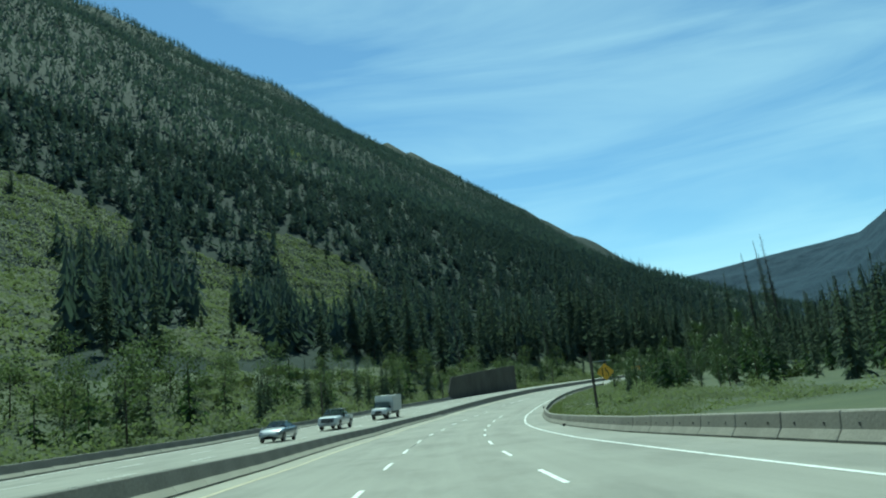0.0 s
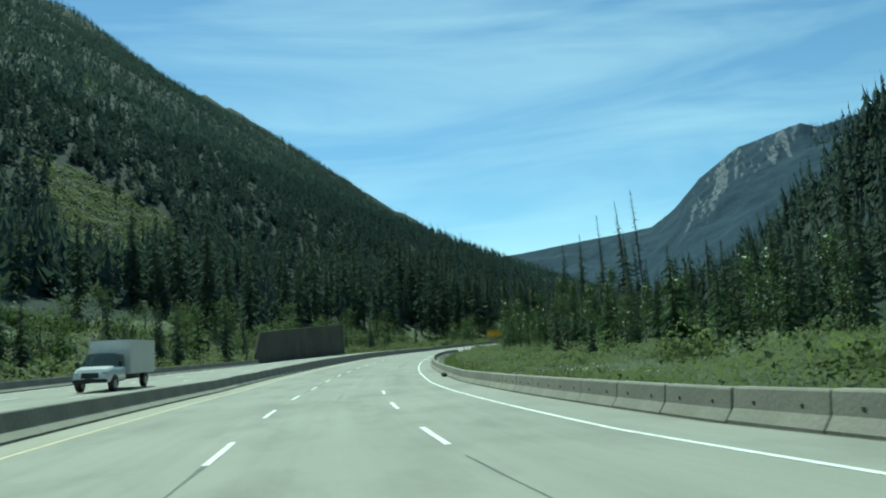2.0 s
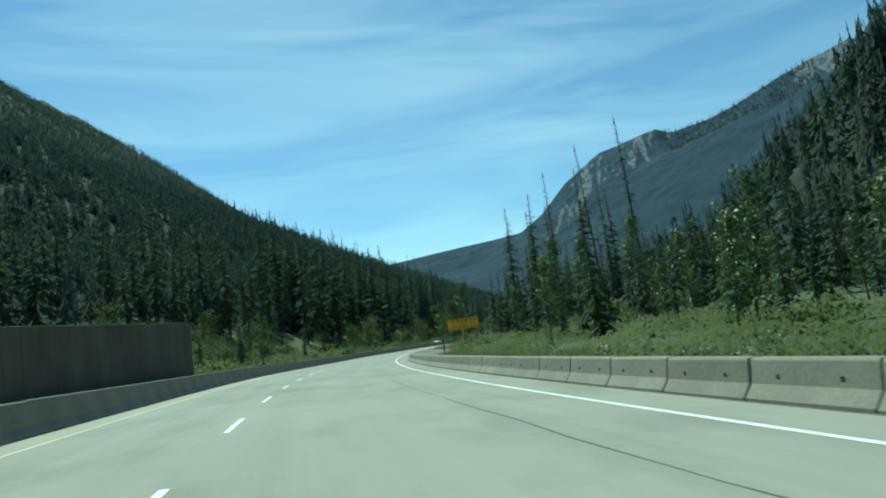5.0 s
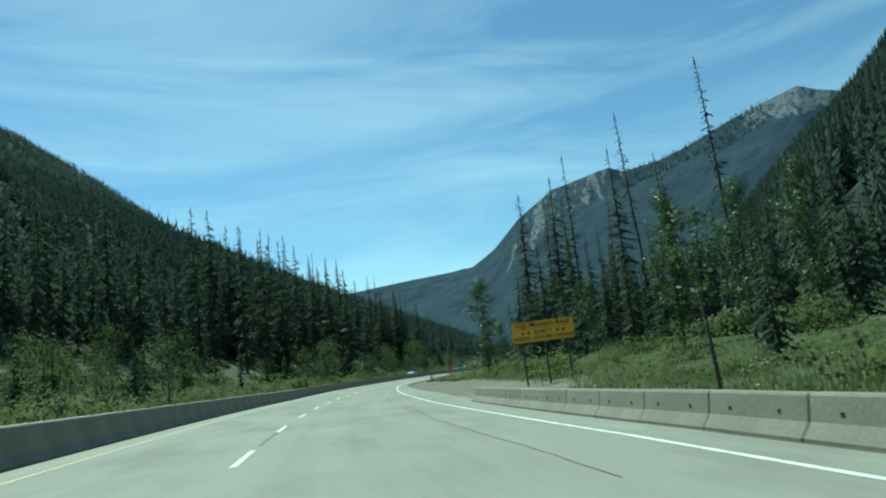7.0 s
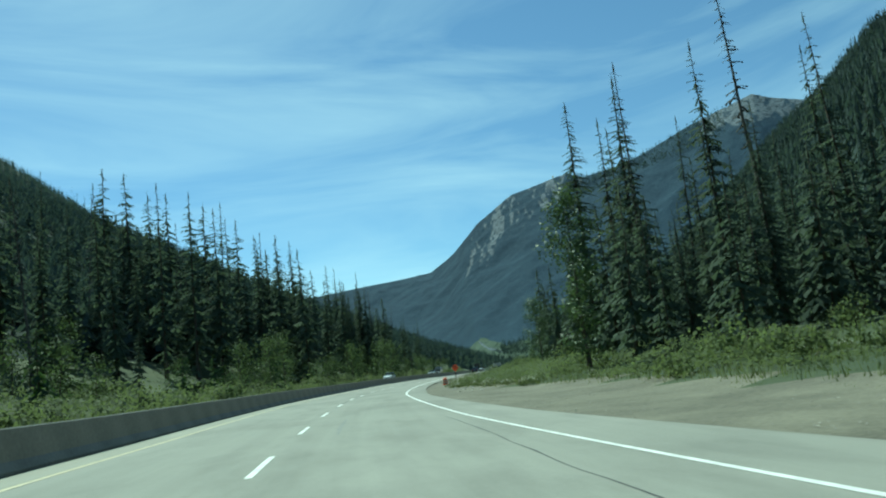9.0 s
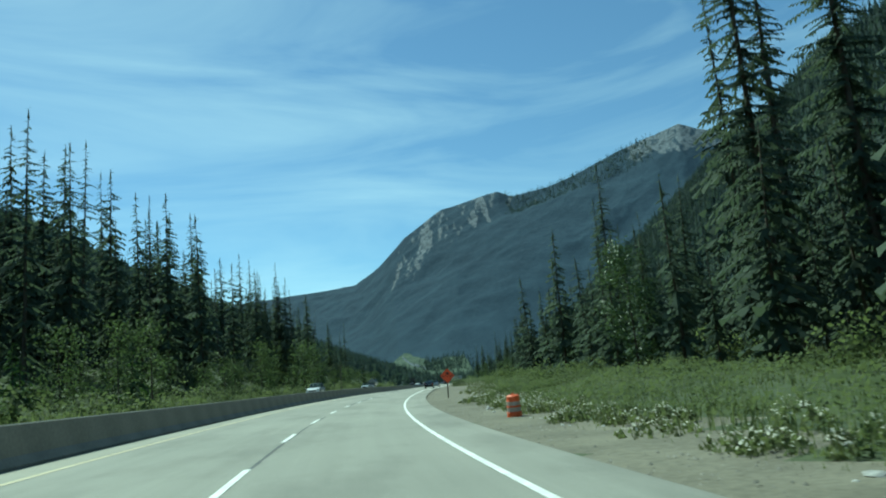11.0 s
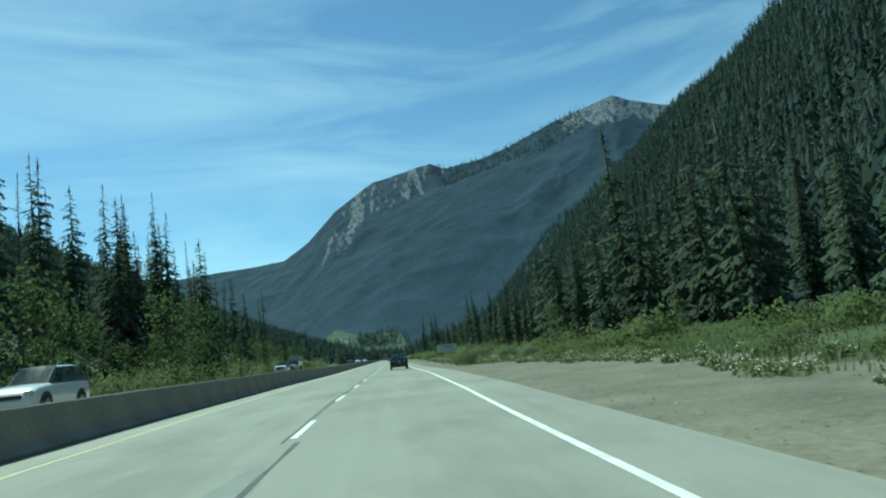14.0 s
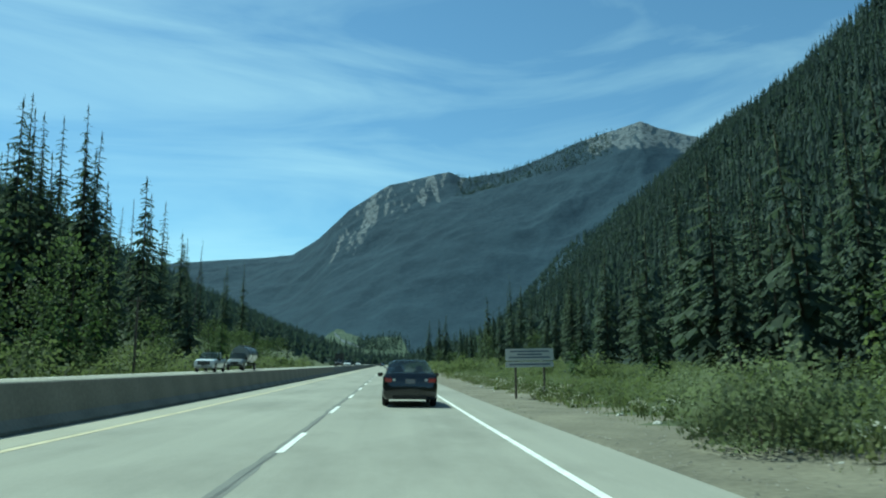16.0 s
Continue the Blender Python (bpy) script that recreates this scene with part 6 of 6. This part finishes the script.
def wagon(name, label, paint, pickup=False):
    """A tall car or, with pickup, a crew-cab truck with an open bed; the front points along +y."""
    root = tagged(new(name), label, "pickup truck" if pickup else "car")
    if pickup:
        rows = [(0.0, 0.94, 0.50, 1.18, 0.88, 1.22), (0.06, 0.97, 0.44, 1.24, 0.90, 1.27), (1.70, 0.98, 0.40, 1.24, 0.90, 1.27), (1.80, 0.98, 0.38, 1.26, 0.74, 1.84), (2.1, 0.98, 0.38, 1.26, 0.77, 1.93), (3.5, 0.98, 0.38, 1.24, 0.77, 1.91), (4.25, 0.98, 0.38, 1.20, 0.84, 1.27), (5.35, 0.97, 0.38, 1.14, 0.84, 1.22), (5.68, 0.95, 0.40, 1.04, 0.82, 1.10), (5.78, 0.90, 0.44, 0.85, 0.75, 0.9)]
        glass, sides, length, wh, axles = {2: "rear_window", 5: "windshield"}, (3, 4, 5), 5.75, 0.41, (1.05, 4.78)
    else:
        rows = [(0.0, 0.78, 0.42, 0.8, 0.7, 0.84), (0.06, 0.86, 0.36, 1.05, 0.72, 1.10), (0.3, 0.9, 0.33, 1.06, 0.64, 1.66), (1.0, 0.91, 0.32, 1.06, 0.66, 1.72), (2.3, 0.91, 0.32, 1.05, 0.66, 1.70), (3.15, 0.9, 0.32, 1.04, 0.7, 1.10), (4.1, 0.88, 0.34, 0.95, 0.7, 1.0), (4.5, 0.82, 0.38, 0.8, 0.66, 0.84), (4.62, 0.7, 0.45, 0.62, 0.55, 0.65)]
        glass, sides, length, wh, axles = {1: "rear_window", 4: "windshield"}, (2, 3, 4), 4.62, 0.36, (0.95, 3.72)
    loft_body(root, rows, paint, glass, sides)
    for x in (-0.86, 0.86) if pickup else (-0.80, 0.80):
        for y in axles:
            wheel(root, x, y, wh, 0.24)
    for s_ in (-1, 1):
        block(root, "head_lamp", (s_ * 0.68, length - 0.12, 0.9 if pickup else 0.78), (0.28, 0.16, 0.2), LENS, 0.03, "clear head lamp lens")
        block(root, "tail_lamp", (s_ * 0.78, 0.06, 0.95), (0.14, 0.12, 0.28), TAIL_RED, 0.02, "red tail lamp lens")
        block(root, "mirror", (s_ * 1.08, length * 0.68, 1.2), (0.22, 0.12, 0.22), TRIM, 0.03)
    block(root, "grille", (0, length - 0.02, 0.86 if pickup else 0.68), (1.25 if pickup else 1.0, 0.12, 0.40 if pickup else 0.16), TRIM, 0.03, "dark front grille")
    block(root, "bumper", (0, length - 0.03, 0.52), (1.7, 0.18, 0.22), GALV if pickup else paint, 0.05)
    if pickup:
        block(root, "bed", (0, 0.9, 1.26), (1.6, 1.6, 0.05), TRIM, 0.01, "dark load bed")
        for y in (-0.09, 0.09):
            block(root, "grille_bar", (0, length + 0.045, 0.86 + y), (1.1, 0.02, 0.03), GALV, 0.005, "bright grille bar")
        for s_ in (-1, 1):
            block(root, "door_pillar", (s_ * 0.905, 2.72, 1.55), (0.05, 0.10, 0.60), paint, 0.01)
    return root


def box_truck(name, label, cab_paint, box_mat, box_len=5.2, box_h=2.3, box_label="plain white cargo box", tank=False):
    """A cab-forward van with a square cargo box; the front points along +y."""
    root = tagged(new(name), label, "truck")
    o = box_len
    rows = [(o - 0.1, 0.95, 0.5, 1.3, 0.85, 2.0), (o + 0.9, 0.97, 0.5, 1.3, 0.82, 2.05), (o + 1.55, 0.97, 0.5, 1.28, 0.86, 1.36), (o + 2.3, 0.94, 0.5, 1.12, 0.82, 1.2), (o + 2.5, 0.88, 0.55, 0.9, 0.78, 0.95)]
    loft_body(root, rows, cab_paint, {1: "windshield"}, (0, 1))
    if tank:
        bm = bmesh.new()
        lying = Matrix.Translation((0, o / 2 - 0.2, 0.85 + box_h / 2)) @ Matrix.Rotation(radians(90), 4, "X")
        bmesh.ops.create_cone(bm, cap_ends=True, segments=28, radius1=box_h / 2, radius2=box_h / 2, depth=o - 0.2, matrix=lying)
        bmesh.ops.bevel(bm, geom=[e for e in bm.edges if any(len(f.verts) > 4 for f in e.link_faces)], offset=0.14, segments=3, affect="EDGES")
        part("tank", bm, box_mat, root, box_label)
        for y in (0.6, o / 2, o - 1.0):
            bm = bmesh.new()
            bmesh.ops.create_cone(bm, cap_ends=True, segments=28, radius1=box_h / 2 + 0.03, radius2=box_h / 2 + 0.03, depth=0.1, matrix=Matrix.Translation((0, y - o / 2 + 0.2, 0)) @ lying)
            part("tank_band", bm, TRIM, root, "dark band round the tank")
        block(root, "walkway", (0, o / 2 - 0.2, 0.92 + box_h), (0.5, o - 1.4, 0.08), GALV, 0.01, "steel walkway on the tank")
    else:
        block(root, "cargo_box", (0, o / 2 - 0.2, 0.85 + box_h / 2), (2.3, o - 0.2, box_h), box_mat, 0.04, box_label)
    block(root, "chassis", (0, o / 2, 0.65), (0.9, o, 0.25), TRIM, 0.02, "dark chassis frame")
    for x in (-0.86, 0.86):
        for y in (1.1, o + 1.55):
            wheel(root, x, y, 0.4, 0.26)
    for s_ in (-1, 1):
        block(root, "head_lamp", (s_ * 0.7, o + 2.42, 0.95), (0.28, 0.14, 0.2), LENS, 0.03, "clear head lamp lens")
        block(root, "mirror", (s_ * 1.15, o + 1.3, 1.45), (0.2, 0.12, 0.32), TRIM, 0.03)
    block(root, "grille", (0, o + 2.5, 0.9), (0.9, 0.08, 0.28), TRIM, 0.02, "dark front grille")
    block(root, "bumper", (0, o + 2.48, 0.6), (1.8, 0.16, 0.2), TRIM, 0.04)
    return root


def park(root, s_, u_, back=False, length=0.0, lift=0.0):
    """Sets a vehicle on its lane; back: it comes towards the camera."""
    p = road_point(s_, u_)
    slope = math.degrees(math.atan2(float(road_z(s_ + 4) - road_z(s_)), 4))
    bank = math.degrees(math.atan(float(bank_at(s_)))) if u_ > -20 else 0
    h = heading_deg(s_)
    root.matrix_basis = pose(p.x, p.y, p.z + lift, slope * (-1 if back else 1), -bank * 0 + bank * (-1 if back else 1), -h + (180 if back else 0))
    return root


park(sedan("dark_sedan", "dark blue-black saloon car seen from behind in the lane", DARK_PAINT), 410.0, 0.62)
park(sedan("silver_sedan", "silver saloon car far ahead in the lane", SILVER_PAINT), 456.5, 0.5)
park(sedan("oncoming_sedan", "pale silver saloon car on the opposite carriageway", SILVER_PAINT), 57.5, -13.2, True)
park(wagon("pickup_truck", "white crew-cab pickup truck on the opposite carriageway", WHITE_CAR, True), 74.8, -13.2, True)
park(box_truck("box_truck", "white box truck on the opposite carriageway", WHITE_CAR, BOX_WHITE, 4.6, 1.95), 96.0, -13.2, True)
park(wagon("white_car", "white sport utility car behind the median barrier", WHITE_CAR), 368.0, -12.5, True)
park(wagon("white_pickup", "white pickup truck behind the median barrier", WHITE_CAR, True), 466.0, -18.0, True)
park(box_truck("tank_truck", "silver tank truck behind the median barrier", SILVER_PAINT, SILVER_PAINT, 7.0, 2.1, "silver round tank", True), 486.0, -18.4, True)
park(box_truck("dark_truck", "dark box truck coming along the far carriageway", TRUCK_DARK, TRUCK_DARK, 6.0, 2.7, "dark cargo box"), 592.0, -13.5, True)
park(wagon("far_white_car", "small white car far down the road", WHITE_CAR), 575.0, -10.5, True)
park(wagon("far_dark_car", "small dark car far down the lane", TRUCK_DARK), 610.0, 0.5)
park(wagon("far_pale_car", "small pale car far down the lane", SILVER_PAINT), 680.0, -3.0)
park(wagon("distant_white_car", "small white car far down the road", WHITE_CAR), 650.0, -11.0, True)

# ---- stones and flowers along the verge ----
stone_meshes = []
for k in range(5):
    bm = bmesh.new()
    bmesh.ops.create_icosphere(bm, subdivisions=2, radius=0.5)
    for v in bm.verts:
        v.co *= 1 + 0.35 * noise.noise(v.co * 2.2 + Vector((k * 7.1, 0, 0)))
        v.co.z *= 0.6
    me = bpy.data.meshes.new("stone")
    bm.to_mesh(me)
    bm.free()
    me.materials.append(STONE)
    stone_meshes.append(me)
g = np.random.default_rng(77)
for s0, s1, u0, u1, n in ((76, 84, 12.0, 14.5, 16), (150, 156, 10, 12, 9), (186, 205, 9.5, 12, 18), (260, 300, 5.2, 7.2, 60), (300, 345, 6.4, 10.5, 24), (345, 388, 9, 13, 16), (392, 440, 5.3, 7.0, 40)):
    for _ in range(n):
        s_, u_ = s0 + (s1 - s0) * g.random(), u0 + (u1 - u0) * g.random()
        x, y = (float(a) for a in road_xy(s_, u_))
        k = 0.06 + 0.20 * g.random() ** 3
        ob = tagged(new("stone", stone_meshes[int(g.integers(5))]), "pale grey loose stone at the verge", "stone", "loose stones along the verge")
        ob.matrix_basis = pose(x, y, ground_at(x, y) + k * 0.12, g.normal(0, 12), g.normal(0, 12), g.random() * 360) @ Matrix.Diagonal((k, k * (0.7 + 0.6 * g.random()), k, 1))


def flowers(name, label, seed, bands):
    """Mounds of leafy stalks, each topped by many flat white flower heads."""
    g = np.random.default_rng(seed)
    v, f, idx = [], [], []
    for s0, s1, du0, du1, n, tall in bands:
        for _ in range(n):
            s = s0 + (s1 - s0) * g.random()
            u = float(plant_edge(s)) + du0 + (du1 - du0) * g.random()
            x, y = (float(a) for a in road_xy(s, u))
            z, wide = ground_at(x, y), 0.25 + 0.6 * g.random() ** 1.5
            high = tall * (0.6 + 0.6 * g.random())
            for _ in range(int(30 + 130 * wide)):
                a, r = g.random() * 6.283, wide * math.sqrt(g.random())
                px, py = x + r * math.cos(a), y + r * math.sin(a)
                h = high * (1 - 0.6 * (r / wide) ** 2) * (0.75 + 0.35 * g.random())
                i = len(v)
                c, d, lift = 0.05 * math.cos(a * 5), 0.05 * math.sin(a * 5), h * g.random()
                v += [(px - c, py - d, z + lift * 0.8), (px + c, py + d, z + lift * 0.8), (px + d, py - c, z + lift * 0.8 + 0.10)]
                f.append((i, i + 1, i + 2))
                idx.append(1)
                if g.random() < 0.8:
                    r = 0.012 + 0.02 * g.random()
                    tx, ty = g.normal(0, 0.4, 2)
                    i = len(v)
                    v += [(px + r * math.cos(q), py + r * math.sin(q), z + h + r * (tx * math.cos(q) + ty * math.sin(q))) for q in (0, 1.26, 2.51, 3.77, 5.03)]
                    f.append(tuple(range(i, i + 5)))
                    idx.append(0)
    return tagged(new(name, mesh_of(name, v, f, [FLOWER, GRASS], idx)), label, "flowers", kind="stuff")


flowers("white_flowers", "clumps of white flat-headed wildflowers along the verge", 51, ((262, 300, -0.5, 1.2, 46, 0.5), (300, 350, -1.5, 1.4, 56, 0.42), (350, 388, -1.3, 1.6, 40, 0.42), (388, 440, -0.4, 1.6, 38, 0.5), (440, 520, -0.4, 2.4, 30, 0.55), (70, 150, 1, 6, 14, 0.6), (190, 260, 1, 8, 16, 0.6)))


# ---- loose gravel on the shoulder ----
g = np.random.default_rng(91)
n = 9000
s_ = 196 + 260 * g.random(n)
u_ = paved_edge(s_) + (plant_edge(s_) - paved_edge(s_)) * g.random(n) ** 1.3
x, y = road_xy(s_, u_)
z = terrain(x, y, s_, u_)
r = 0.014 + 0.034 * g.random(n) ** 3
tet = np.array([(1, 0, 0), (-0.5, 0.87, 0), (-0.5, -0.87, 0), (0.1, 0.1, 0.9)])
ang = g.random(n) * 6.283
c_, d_ = np.cos(ang), np.sin(ang)
v = np.stack([np.stack([x + r * (c_ * p[0] - d_ * p[1]), y + r * (d_ * p[0] + c_ * p[1]), z + r * p[2]], 1) for p in tet], 1).reshape(-1, 3)
f = (np.array([(0, 1, 3), (1, 2, 3), (2, 0, 3)])[None] + 4 * np.arange(n)[:, None, None]).reshape(-1, 3)
tagged(new("loose_gravel", mesh_of("loose_gravel", v, f, [LOOSE_STONE])), "loose grey gravel scattered over the shoulder", "gravel", kind="stuff")
